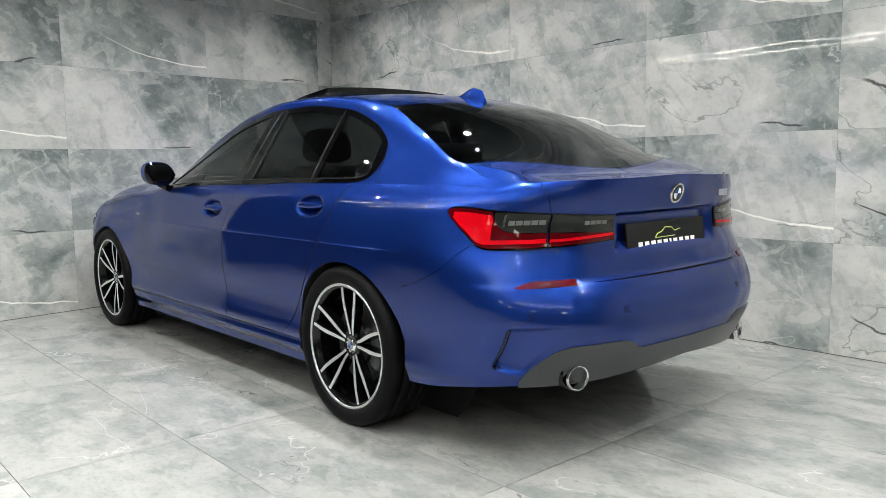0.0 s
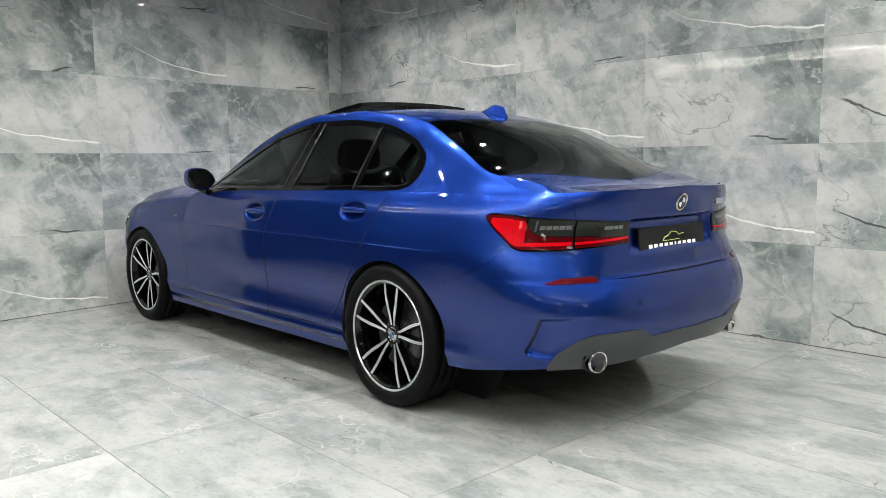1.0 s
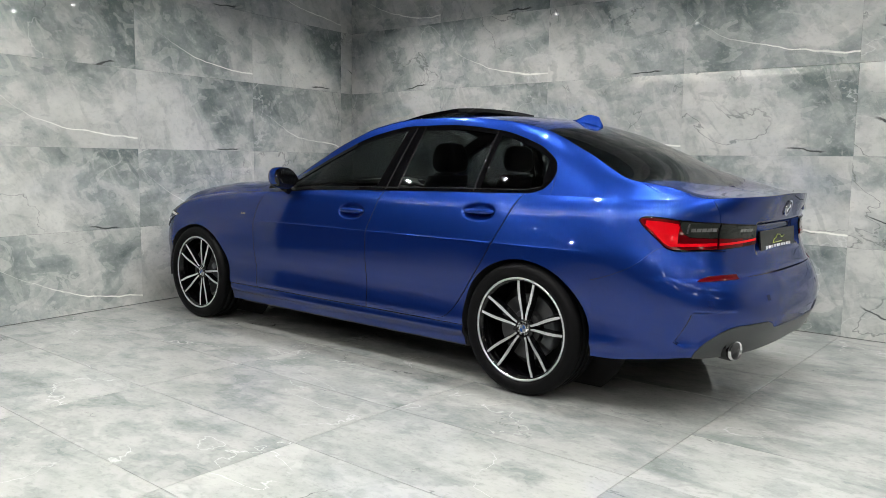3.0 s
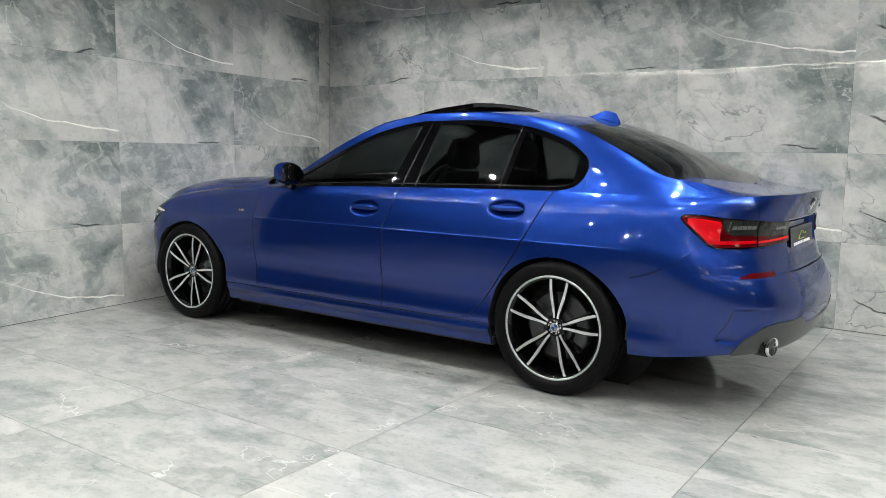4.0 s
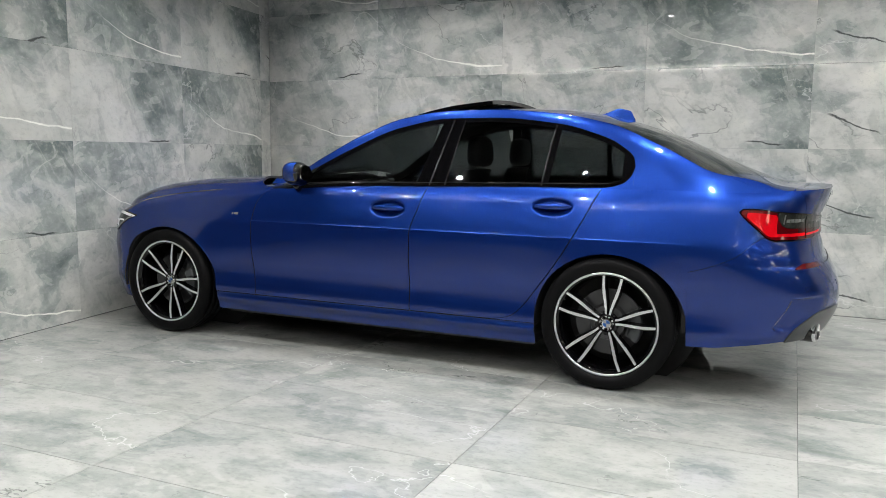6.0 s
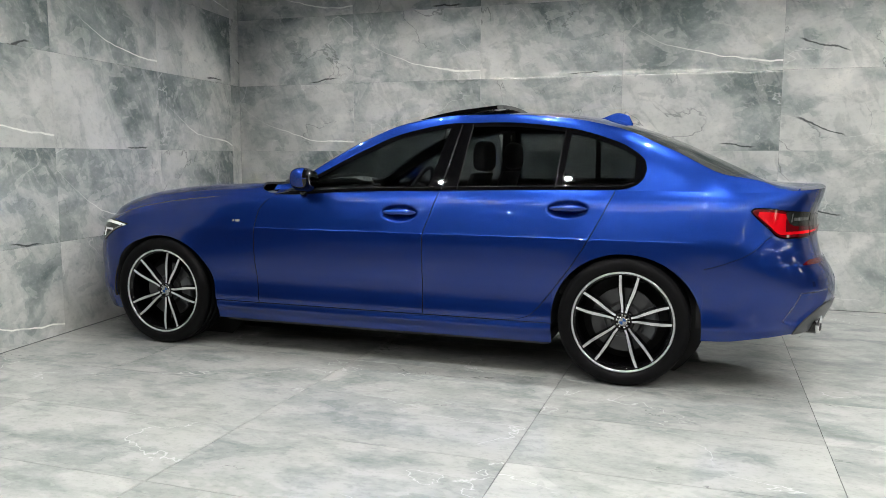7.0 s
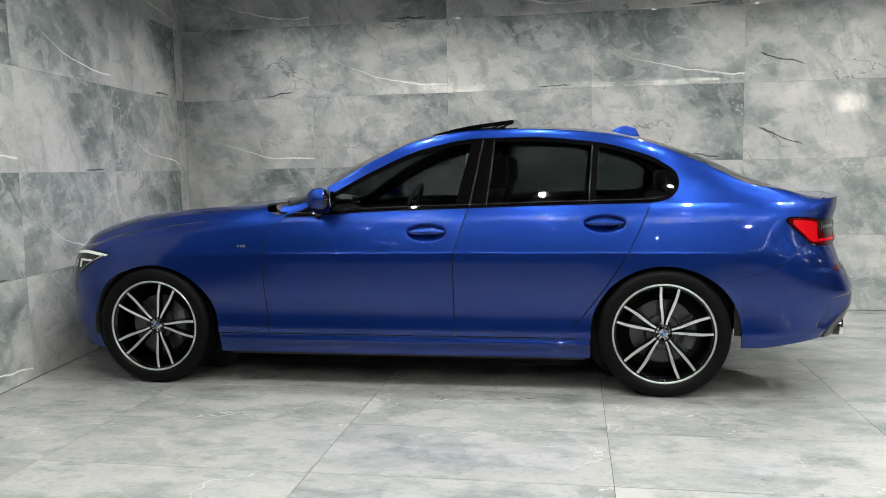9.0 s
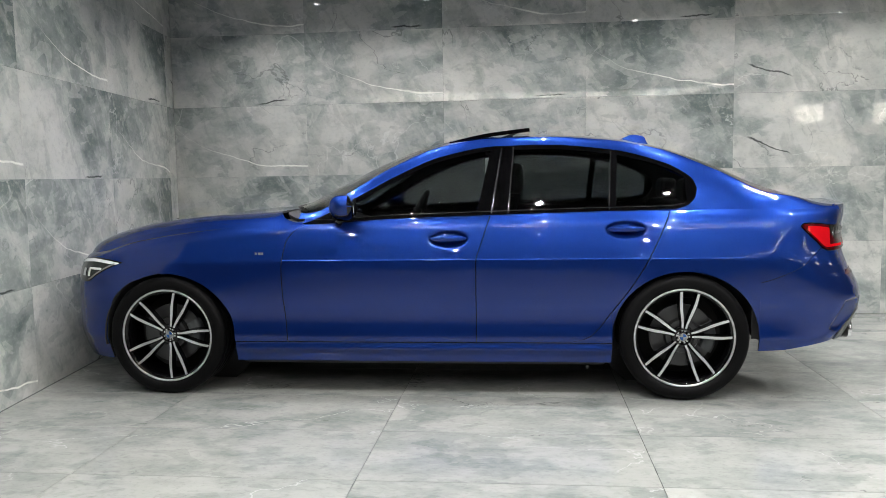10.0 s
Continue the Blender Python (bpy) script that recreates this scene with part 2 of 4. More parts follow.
bowl_grey = material("bowl_grey", (0.26, 0.27, 0.275), 0.25, 0.3, Coat_Weight=1.0)
lamp_grey = material("lamp_grey", (0.19, 0.195, 0.19), 0.22, 0.5, Coat_Weight=1.0)
plate_black = material("plate_black", (0.006, 0.006, 0.0065), 0.12, Specular_IOR_Level=0.25)
plate_white = material("plate_white", (0.85, 0.85, 0.85), 0.4)
plate_green = material("plate_green", (0.50, 0.62, 0.12), 0.4)
badge_white = material("badge_white", (0.20, 0.21, 0.22), 0.2)
badge_blue = material("badge_blue", (0.010, 0.06, 0.22), 0.15)
leather = material("leather", (0.02, 0.02, 0.021), 0.5)
trim_light = material("trim_light", (0.35, 0.36, 0.37), 0.4, 0.5)


def tinted(name, color, rough=0.0):
    """Tinted glass: it lets a part of the light through and mirrors the rest."""
    m = bpy.data.materials.new(name)
    m.use_nodes = True
    t = m.node_tree
    t.nodes.clear()
    out = t.nodes.new("ShaderNodeOutputMaterial")
    mix = t.nodes.new("ShaderNodeMixShader")
    face = t.nodes.new("ShaderNodeLayerWeight")
    face.inputs["Blend"].default_value = 0.5
    power = t.nodes.new("ShaderNodeMath")
    power.operation = "POWER"
    power.inputs[1].default_value = 5.0
    fres = t.nodes.new("ShaderNodeMath")
    fres.operation = "MULTIPLY_ADD"
    fres.inputs[1].default_value, fres.inputs[2].default_value = 0.95, 0.043
    t.links.new(face.outputs["Facing"], power.inputs[0])
    t.links.new(power.outputs[0], fres.inputs[0])
    tr = t.nodes.new("ShaderNodeBsdfTransparent")
    tr.inputs[0].default_value = (*color, 1)
    gl = t.nodes.new("ShaderNodeBsdfGlossy")
    gl.inputs["Roughness"].default_value = 0.02
    t.links.new(fres.outputs[0], mix.inputs[0])
    t.links.new(tr.outputs[0], mix.inputs[1])
    t.links.new(gl.outputs[0], mix.inputs[2])
    t.links.new(mix.outputs[0], out.inputs[0])
    return m


tint_front = tinted("tinted_front_glass", (0.55, 0.57, 0.57))
tint = tinted("tinted_glass", (0.51, 0.53, 0.53))
tint_rear = tinted("tinted_rear_glass", (0.38, 0.39, 0.39))


# ---- mesh helpers ----
def finish(bm, name, mats, parent=None, label="", smooth=None):
    me = bpy.data.meshes.new(name)
    if smooth is not None:
        for f in bm.faces:
            f.smooth = smooth
    bm.to_mesh(me)
    bm.free()
    for m in mats if isinstance(mats, (list, tuple)) else [mats]:
        me.materials.append(m)
    ob = new(name, me)
    if parent is not None:
        ob.parent = parent
    if label:
        tagged(ob, label)
    return ob


def part(name, bm, mat, parent, label=""):
    if mat is paint:
        mat = [paint, inner_dark]
    elif not isinstance(mat, (list, tuple)):
        for f in bm.faces:
            f.material_index = 0
    return finish(bm, name, mat, parent, label)


def curve(points):
    """A smooth, monotone function through (t, value) keys."""
    pts = sorted(points)
    xs, ys = [p[0] for p in pts], [p[1] for p in pts]
    n = len(xs)
    d = [(ys[k + 1] - ys[k]) / (xs[k + 1] - xs[k]) for k in range(n - 1)]
    m = [d[0]] + [0.0 if d[k - 1] * d[k] <= 0 else 2 * d[k - 1] * d[k] / (d[k - 1] + d[k]) for k in range(1, n - 1)] + [d[-1]]

    def f(t):
        if t <= xs[0]:
            return ys[0]
        if t >= xs[-1]:
            return ys[-1]
        k = max(j for j in range(n - 1) if xs[j] <= t)
        h = xs[k + 1] - xs[k]
        a = (t - xs[k]) / h
        return (ys[k] * (1 + 2 * a) * (1 - a) ** 2 + m[k] * h * a * (1 - a) ** 2
                + ys[k + 1] * a * a * (3 - 2 * a) + m[k + 1] * h * a * a * (a - 1))
    return f


def span(a, b, n):
    return [a + (b - a) * k / (n - 1) for k in range(n)]


def ease(a, b, n):
    """n values from a to b, closer together at both ends."""
    return [a + (b - a) * (0.5 - 0.5 * math.cos(math.pi * k / (n - 1))) for k in range(n)]


def blend(y, a, b):
    k = min(1.0, max(0.0, (y - a) / (b - a)))
    return k * k * (3 - 2 * k)


def sheet(rows, thick=0.012, out=None, relax=0, rim_slot=1):
    """A skin from rows of points, given a thickness inward, with crisp edges. out: a point inside the thing, away from which the skin faces."""
    bm = bmesh.new()
    grid = [[bm.verts.new(p) for p in row] for row in rows]
    faces = []
    for a, b in zip(grid, grid[1:]):
        for k in range(len(a) - 1):
            quad = [a[k], a[k + 1], b[k + 1], b[k]]
            faces.append(bm.faces.new(quad))
    bmesh.ops.remove_doubles(bm, verts=bm.verts, dist=1e-5)
    bm.normal_update()
    if out is not None:
        c = Vector(out)
        score = sum((f.calc_center_median() - c).dot(f.normal) * f.calc_area() for f in bm.faces)
        if score < 0:
            bmesh.ops.reverse_faces(bm, faces=bm.faces[:])
            bm.normal_update()
    for f in bm.faces:
        f.smooth = True
    inner = [v for v in bm.verts if not v.is_boundary]
    for _ in range(relax):
        bmesh.ops.smooth_vert(bm, verts=inner, factor=0.5, use_axis_x=True, use_axis_y=True, use_axis_z=True)
    if relax:
        bm.normal_update()
    if thick:
        skin = list(bm.faces)
        rim = [e for e in bm.edges if e.is_boundary]
        twin = {v: bm.verts.new(v.co - v.normal * thick) for v in list(bm.verts)}
        for f in skin:
            try:
                g = bm.faces.new([twin[v] for v in reversed(f.verts)])
                g.smooth = True
                g.material_index = 1
            except ValueError:
                pass
        for e in rim:
            f = e.link_faces[0]
            va, vb = e.verts
            for loop in f.loops:
                if loop.edge == e:
                    va, vb = loop.vert, loop.link_loop_next.vert
            try:
                g = bm.faces.new([vb, va, twin[va], twin[vb]])
                g.smooth = False
                g.material_index = rim_slot
            except ValueError:
                pass
            e.smooth = False
    return bm


def box(bm, lo, hi, bevel=0.0, seg=2):
    r = bmesh.ops.create_cube(bm, size=1.0)
    vs = r["verts"]
    for v in vs:
        v.co = Vector([lo[k] + (hi[k] - lo[k]) * (v.co[k] + 0.5) for k in range(3)])
    if bevel:
        es = list({e for v in vs for e in v.link_edges})
        bmesh.ops.bevel(bm, geom=es, offset=bevel, segments=seg, affect="EDGES", profile=0.5)
    return bm


def tube(bm, pts, r, sides=10, flat=1.0):
    """A round bar through the points, with closed ends."""
    pts = [Vector(p) for p in pts]
    rings = []
    side = None
    for k, p in enumerate(pts):
        d = (pts[min(k + 1, len(pts) - 1)] - pts[max(k - 1, 0)]).normalized()
        if side is None:
            side = d.orthogonal().normalized()
        side = (side - d * side.dot(d)).normalized()
        up = d.cross(side)
        rr = r[k] if isinstance(r, (list, tuple)) else r
        rings.append([bm.verts.new(p + (side * math.cos(a) + up * math.sin(a) * flat) * rr) for a in span(0, 2 * math.pi * (1 - 1 / sides), sides)])
    for a, b in zip(rings, rings[1:]):
        for k in range(sides):
            f = bm.faces.new([a[k], a[(k + 1) % sides], b[(k + 1) % sides], b[k]])
            f.smooth = True
    bm.faces.new(list(reversed(rings[0])))
    bm.faces.new(rings[-1])
    return bm


def lathe(bm, profile, axis="x", seg=64, closed=False):
    """Turns a profile of (along, radius) round the axis."""
    rings = []
    for a, r in profile:
        ring = []
        for k in range(seg):
            t = 2 * math.pi * k / seg
            c, s = r * math.cos(t), r * math.sin(t)
            ring.append(bm.verts.new((a, c, s) if axis == "x" else (c, a, s) if axis == "y" else (c, s, a)))
        rings.append(ring)
    pairs = list(zip(rings, rings[1:])) + ([(rings[-1], rings[0])] if closed else [])
    for a, b in pairs:
        for k in range(seg):
            f = bm.faces.new([a[k], a[(k + 1) % seg], b[(k + 1) % seg], b[k]])
            f.smooth = True
    return bm


# ---- the room ----
BACK_X, CORNER_Y, WALL_TURN, ROW, COL = 1.70, 3.926, 6.1, 0.615, 1.206
LEFT_X, LEFT_Y = -0.87, 3.65
ROOM_X, ROOM_Y, ROOM_N, WALL_END, FAR_Y = -9.0, -7.5, 8.0, -1.206, 4.5

bm = bmesh.new()
box(bm, (ROOM_X - 0.2, ROOM_Y - 0.2, -0.2), (BACK_X + 0.4, ROOM_N + 0.2, -0.009))
floor = tagged(finish(bm, "floor", grout), "polished grey marble-look floor tiles with fine dark joints", "floor", kind="structure")
bm = bmesh.new()
box(bm, (BACK_X + 0.012, ROOM_Y, 0), (BACK_X + 0.2, CORNER_Y + 0.3, CEILING_Z))
wall_east = tagged(finish(bm, "wall_east", pale_grout), "wall of polished grey-green marble-look tiles with white veins", "wall", kind="structure")
bm = bmesh.new()
box(bm, (WALL_END, 0.012, 0), (2.9, 0.2, CEILING_Z))
wall_north = tagged(finish(bm, "wall_north", pale_grout), "wall of polished grey-green marble-look tiles with white veins", "wall", kind="structure")
wall_north.matrix_world = pose(LEFT_X, LEFT_Y, 0, 0, 0, WALL_TURN)
# dark joints along the foot of the tiled walls
bm = bmesh.new()
box(bm, (BACK_X - 0.002, ROOM_Y, -0.002), (BACK_X + 0.011, CORNER_Y - 0.02, 0.004))
part("foot_joint", bm, grout, wall_east)
bm = bmesh.new()
box(bm, (WALL_END, -0.002, -0.002), (2.55, 0.011, 0.004))
part("foot_joint", bm, grout, wall_north)
# unseen west and south walls, added and coloured dark for the paint to mirror
bm = bmesh.new()
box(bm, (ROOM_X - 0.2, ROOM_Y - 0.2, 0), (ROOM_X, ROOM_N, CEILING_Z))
wall_west = tagged(finish(bm, "wall_west", unseen_wall_dark), "plain unseen wall closing the room, toned dark for the car's reflections", "wall", kind="structure")
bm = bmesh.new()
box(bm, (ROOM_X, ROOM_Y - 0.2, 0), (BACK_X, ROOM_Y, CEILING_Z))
wall_south = tagged(finish(bm, "wall_south", unseen_wall_grey), "plain unseen wall closing the room, toned dark for the car's reflections", "wall", kind="structure")
# two unseen dark slabs, added to give the doors their dark reflection
bm = bmesh.new()
box(bm, (ROOM_X, FAR_Y, 0), (-1.95, FAR_Y + 0.2, CEILING_Z))
unseen_wall_far = tagged(finish(bm, "unseen_wall_far", unseen_wall_dark), "unseen dark wall added for the doors to mirror", "wall", kind="structure")
bm = bmesh.new()
box(bm, (-2.105, 3.536, 0), (-1.95, FAR_Y, CEILING_Z))
unseen_wall_return = tagged(finish(bm, "unseen_wall_return", unseen_wall_dark), "unseen dark slab added to cover the tiled wall's end in reflections", "wall", kind="structure")
bm = bmesh.new()
box(bm, (ROOM_X - 0.2, ROOM_Y - 0.2, CEILING_Z), (BACK_X + 0.4, ROOM_N + 0.2, CEILING_Z + 0.15))
ceiling = tagged(finish(bm, "ceiling", ceiling_paint), "dark grey showroom ceiling with recessed lights", "ceiling", kind="structure")


def downlight(rim):
    top = tagged(new("downlight"), "round recessed white downlight glowing in the ceiling", "ceiling light", "ceiling downlights")
    bm = bmesh.new()
    lathe(bm, [(0.0, 0.0225), (-0.020, 0.025), (-0.022, 0.044), (0.0, 0.046)], "z", 24, closed=True)
    part("bezel", bm, inner_dark, top, "dark metal ring")
    # added glow, not a lamp part: makes a dot in the polished tiles
    if rim:
        bm = bmesh.new()
        lathe(bm, [(-0.0215, 0.0255), (-0.0290, 0.0260), (-0.0290, 0.0285), (-0.0215, 0.0290)], "z", 24, closed=True)
        part("added_glow_ring", bm, added_ring_glow, top, "glowing ring added so the lamp shows at shallow angles")
    bm = bmesh.new()
    bmesh.ops.create_circle(bm, cap_ends=True, segments=20, radius=0.022, matrix=Matrix.Translation((0, 0, -0.0088)) @ Matrix.Rotation(math.pi, 4, "X"))
    part("lens", bm, lamp_glow, top, "glowing lens")
    return top


# rows along the car, all deep-set; those near the wall get the added ring
for rim, columns in ((True, (0.9, -0.5, -2.0)), (False, (-3.5, -5.0, -6.5))):
    spots = [(x, y) for x in columns for y in (2.81, 1.74, 0.67, -0.40, -1.47, -2.54, -3.61, -4.68)]
    first = downlight(rim)
    first.matrix_world = pose(*spots[0], CEILING_Z)
    for x, y in spots[1:]:
        copy_thing(first, pose(x, y, CEILING_Z))


def strip_light(a, b, z):
    """A suspended aluminium channel with a glowing diffuser below it."""
    a, b = Vector((*a, z)), Vector((*b, z))
    length = (b - a).length
    top = tagged(new("strip_light"), "thin linear light strip in an aluminium channel", "strip light", "linear strip lights")
    bm = bmesh.new()
    box(bm, (0, -0.016, 0.0), (length, 0.016, 0.022), 0.002)
    part("channel", bm, trim_light, top)
    bm = bmesh.new()
    box(bm, (0.004, -0.005, -0.004), (length - 0.004, 0.005, 0.0))
    part("diffuser", bm, strip_glow, top, "glowing warm white diffuser")
    for s in (0.1, length - 0.1):
        bm = bmesh.new()
        tube(bm, [(s, 0, 0.02), (s, 0, CEILING_Z - z)], 0.0015, 6)
        part("suspension_wire", bm, trim_light, top)
    d = b - a
    top.matrix_world = pose(*a, 0, 0, math.degrees(math.atan2(d.y, d.x)))
    return top


strip_light((-2.48, 3.25), (-2.48, -1.45), 2.32)
strip_light((-2.95, 3.25), (-2.95, -1.45), 2.32)
strip_light((-3.90, -2.75), (-8.00, -2.20), 2.73)
for y in (-5.50, -5.85):
    strip_light((0.20, y), (-5.80, y), 2.70)

# small warm lit panes high in the plain walls, seen mirrored in the tiles
def lit_window(m, half_w, half_h, panes):
    lit = tagged(new("lit_window"), "small warm lit window panes in a dark frame", "window", "lit windows")
    bm = bmesh.new()
    box(bm, (0, -half_w - 0.04, -half_h - 0.04), (0.03, half_w + 0.04, half_h + 0.04), 0.004)
    part("window_frame", bm, inner_dark, lit)
    w = 2 * half_w / panes
    for k in range(panes):
        bm = bmesh.new()
        box(bm, (0.028, -half_w + w * k + 0.012, -half_h), (0.034, -half_w + w * (k + 1) - 0.012, half_h))
        part("pane", bm, window_glow, lit, "glowing warm pane")
    lit.matrix_world = m


lit_window(pose(ROOM_X, -5.20, 2.42), 0.30, 0.17, 1)
lit_window(pose(ROOM_X, -6.85, 2.40), 0.36, 0.17, 1)
lit_window(pose(-0.86, ROOM_Y, 2.19, 0, 0, 90), 0.29, 0.13, 1)
lit_window(pose(-4.60, ROOM_Y, 2.29, 0, 0, 90), 0.42, 0.14, 3)


# ---- the car: shape ----
REAR_C, FRONT_C, WRAP = -0.40, 3.00, 1.25
AXLE_F, HUB_Z, ARCH_R = 2.851, 0.333, 0.352
side_profile = curve([(0.19, 0.846), (0.24, 0.858), (0.29, 0.8705), (0.33, 0.8835), (0.38, 0.8785), (0.43, 0.8757), (0.48, 0.8795), (0.52, 0.8860), (0.56, 0.8908), (0.60, 0.8938), (0.65, 0.8950), (0.70, 0.8953), (0.74, 0.8946), (0.7565, 0.8935), (0.7582, 0.8926), (0.7600, 0.8913), (0.7615, 0.8908), (0.80, 0.8826), (0.85, 0.8708), (0.90, 0.8578), (0.93, 0.8490), (0.95, 0.8412), (0.97, 0.8280), (0.99, 0.8085), (1.01, 0.7845), (1.03, 0.7565)])
soft_profile = curve([(0.19, 0.846), (0.24, 0.858), (0.29, 0.8705), (0.33, 0.8835), (0.38, 0.8785), (0.43, 0.8757), (0.48, 0.8795), (0.52, 0.8860), (0.56, 0.8908), (0.60, 0.8938), (0.65, 0.8950), (0.70, 0.8951), (0.74, 0.8936), (0.77, 0.8888), (0.80, 0.8820), (0.85, 0.8704), (0.90, 0.8576), (0.93, 0.8490), (0.95, 0.8412), (0.97, 0.8280), (0.99, 0.8085), (1.01, 0.7845), (1.03, 0.7565)])
crease = curve([(-0.38, 0.0), (0.0, 1.0), (2.38, 1.0), (2.62, 0.0)])
sill_swell = curve([(0.30, 0.0), (0.42, 0.018), (2.35, 0.018), (2.50, 0.0)])
plan_low = curve([(-0.9, -0.02), (-0.4, 0.0), (0.0, 0.016), (0.45, 0.002), (1.5, 0.0), (2.3, -0.006), (2.85, 0.010), (3.2, 0.0), (3.6, -0.02)])
plan_high = curve([(-0.9, -0.015), (-0.4, 0.0), (0.6, 0.0), (1.8, 0.0), (2.4, -0.02), (3.0, -0.055), (3.6, -0.11)])
rear_end = curve([(0.20, -0.93), (0.26, -0.99), (0.34, -1.037), (0.42, -1.064), (0.47, -1.070), (0.52, -1.065), (0.57, -1.052), (0.61, -1.034), (0.64, -1.016), (0.656, -1.005), (0.668, -0.992), (0.70, -0.982), (0.78, -0.966), (0.86, -0.960), (0.895, -0.966), (0.93, -0.977), (0.98, -0.994), (1.03, -1.008)])
front_end = curve([(0.18, 3.57), (0.27, 3.61), (0.40, 3.632), (0.55, 3.630), (0.68, 3.605), (0.76, 3.57), (0.85, 3.48)])
top_edge = curve([(-1.8, 1.024), (-1.2, 1.020), (-0.8, 1.008), (-0.55, 1.002), (-0.2, 1.006), (0.05, 1.004), (0.5, 0.998), (1.0, 0.987), (1.54, 0.974), (2.05, 0.950), (2.4, 0.940), (2.8, 0.905), (3.1, 0.855), (3.4, 0.80), (4.2, 0.765)])
round_over = curve([(-1.8, 0.008), (-1.25, 0.012), (-0.95, 0.022), (-0.75, 0.03), (-0.62, 0.030), (-0.45, 0.010), (0.2, 0.008), (1.9, 0.008), (2.2, 0.03), (2.7, 0.06), (4.2, 0.05)])
pillar_flow = curve([(-0.75, 0.0), (-0.50, 0.4), (-0.05, 0.3), (0.20, 0.0), (1.0, 0.0)])


def half_width(y, z, s=None):
    low = min(1.0, max(0.0, (0.95 - z) / 0.35))
    high = min(1.0, max(0.0, (z - 0.55) / 0.4))
    k = crease(y)
    w = side_profile(z) * k + soft_profile(z) * (1 - k) + plan_low(y) * low + plan_high(y) * high
    r, t = round_over(y if s is None else s), top_edge(y if s is None else s)
    a = (z - (t - r)) / r
    w += sill_swell(y) * math.exp(-((z - 0.266) / 0.024) ** 2)
    w -= pillar_flow(y if s is None else s) * max(0.0, z - (t - 0.12)) ** 2
    if a > 0:
        w -= r * (1 - math.sqrt(max(0.0, 1 - min(a, 1) ** 2))) * 0.85 * min(1.0, max(0.0, (r - 0.012) / 0.018))
    return w


panel_top = curve([(-1.65, 0.408), (-1.53, 0.410), (-1.425, 0.408), (-1.405, 0.412), (-1.371, 0.437), (-1.335, 0.448), (-1.147, 0.446), (-1.082, 0.436), (-1.004, 0.391), (-0.943, 0.325), (-0.935, 0.302)])


def vent_depth(s, z):
    """The facet pressed into the bumper's corner behind the slot."""
    if not (-1.12 < s < -0.80 and 0.33 < z < 0.52):
        return 0.0
    edge = -0.812 - 0.072 * (z - 0.374) / 0.136 if z > 0.374 else -0.812 - 0.115 * (0.374 - z) / 0.037
    if s > edge:
        return 0.0
    fade = max(0.0, 1 - (edge - s) / 0.24)
    top = min(1.0, max(0.0, (0.516 + 0.05 * (edge - s) - z) / 0.009))
    low = min(1.0, max(0.0, (z - panel_top(s)) / 0.03)) * min(1.0, max(0.0, (z - 0.345) / 0.03))
    return 0.044 * fade * top * low


def plate_hollow(s, z):
    """The hollow in the boot lid round the plate."""
    if s > -1.33 or not 0.73 < z < 0.90:
        return 0.0
    return 0.030 * blend(s, -1.385, -1.415) * blend(z, 0.898, 0.884) * blend(z, 0.735, 0.80)


HANDLES = ((1.243, 0.866), (0.300, 0.908))


def cup_depth(y, z):
    """The hollows behind the door handles."""
    for cy, cz in HANDLES:
        r = ((y - cy) / 0.108) ** 2 + ((z - cz) / 0.044) ** 2
        if r < 1.0:
            return 0.026 * min(1.0, (1 - r) * 2.2)
    return 0.0


def skin(s, z):
    """The lower body: s runs along its outline seen from above, from the tail's middle (-1.65) along the side (s = y) to the nose's middle (4.25)."""
    if s < REAR_C:
        w, a = half_width(REAR_C, z, s), REAR_C - rear_end(z) - plate_hollow(s, z)
        d = vent_depth(s, z)
        w, a = w - d * 0.6, a - d
        t = min(1.0, (REAR_C - s) / WRAP)
        q, p = t * math.pi / 2, 2.45 + 0.70 * blend(z, 0.30, 0.55) - 0.35 * blend(z, 0.66, 0.80)
        t = t * t * (3 - 2 * t)
        q = (1 - t) * math.asin(min(1.0, math.sin(q) ** (p / 2.35))) + t * math.acos(min(1.0, max(0.0, math.cos(q)) ** (p / 2.35)))
        return Vector((w * max(0.0, math.cos(q)) ** (2 / p), REAR_C - a * math.sin(q) ** (2 / p), z))
    if s > FRONT_C:
        w, a, p = half_width(FRONT_C, z, s), front_end(z) - FRONT_C, 2.5
        q = min(1.0, (s - FRONT_C) / WRAP) * math.pi / 2
        return Vector((w * max(0.0, math.cos(q)) ** (2 / p), FRONT_C + a * math.sin(q) ** (2 / p), z))
    return Vector((half_width(s, z) - cup_depth(s, z), s, z))


def lifted(s, z, lift):
    """A point over the skin, along its outward direction in plan."""
    p, e = skin(s, z), 0.004
    d = skin(s + e, z) - skin(s - e, z)
    n = Vector((d.y, -d.x, 0))
    n = n.normalized() if n.length > 1e-9 else Vector((1, 0, 0))
    if n.dot(Vector((p.x, p.y - 1.2, 0))) < 0:
        n = -n
    return p + n * lift


def rear_s(x, z):
    """The place along the outline at which the tail has the half width x."""
    w = half_width(REAR_C, z, -1.0)
    return REAR_C - WRAP * math.acos(min(1.0, (x / w)) ** (2.35 / 2)) * 2 / math.pi


# lines of the upper body
rail_x = curve([(-0.90, 0.60), (-0.75, 0.68), (-0.55, 0.715), (-0.3, 0.712), (-0.09, 0.680), (0.064, 0.640), (0.36, 0.590), (0.73, 0.572), (0.98, 0.572), (1.29, 0.595), (1.57, 0.650), (1.8, 0.712), (2.02, 0.758), (2.2, 0.755), (2.8, 0.72)])
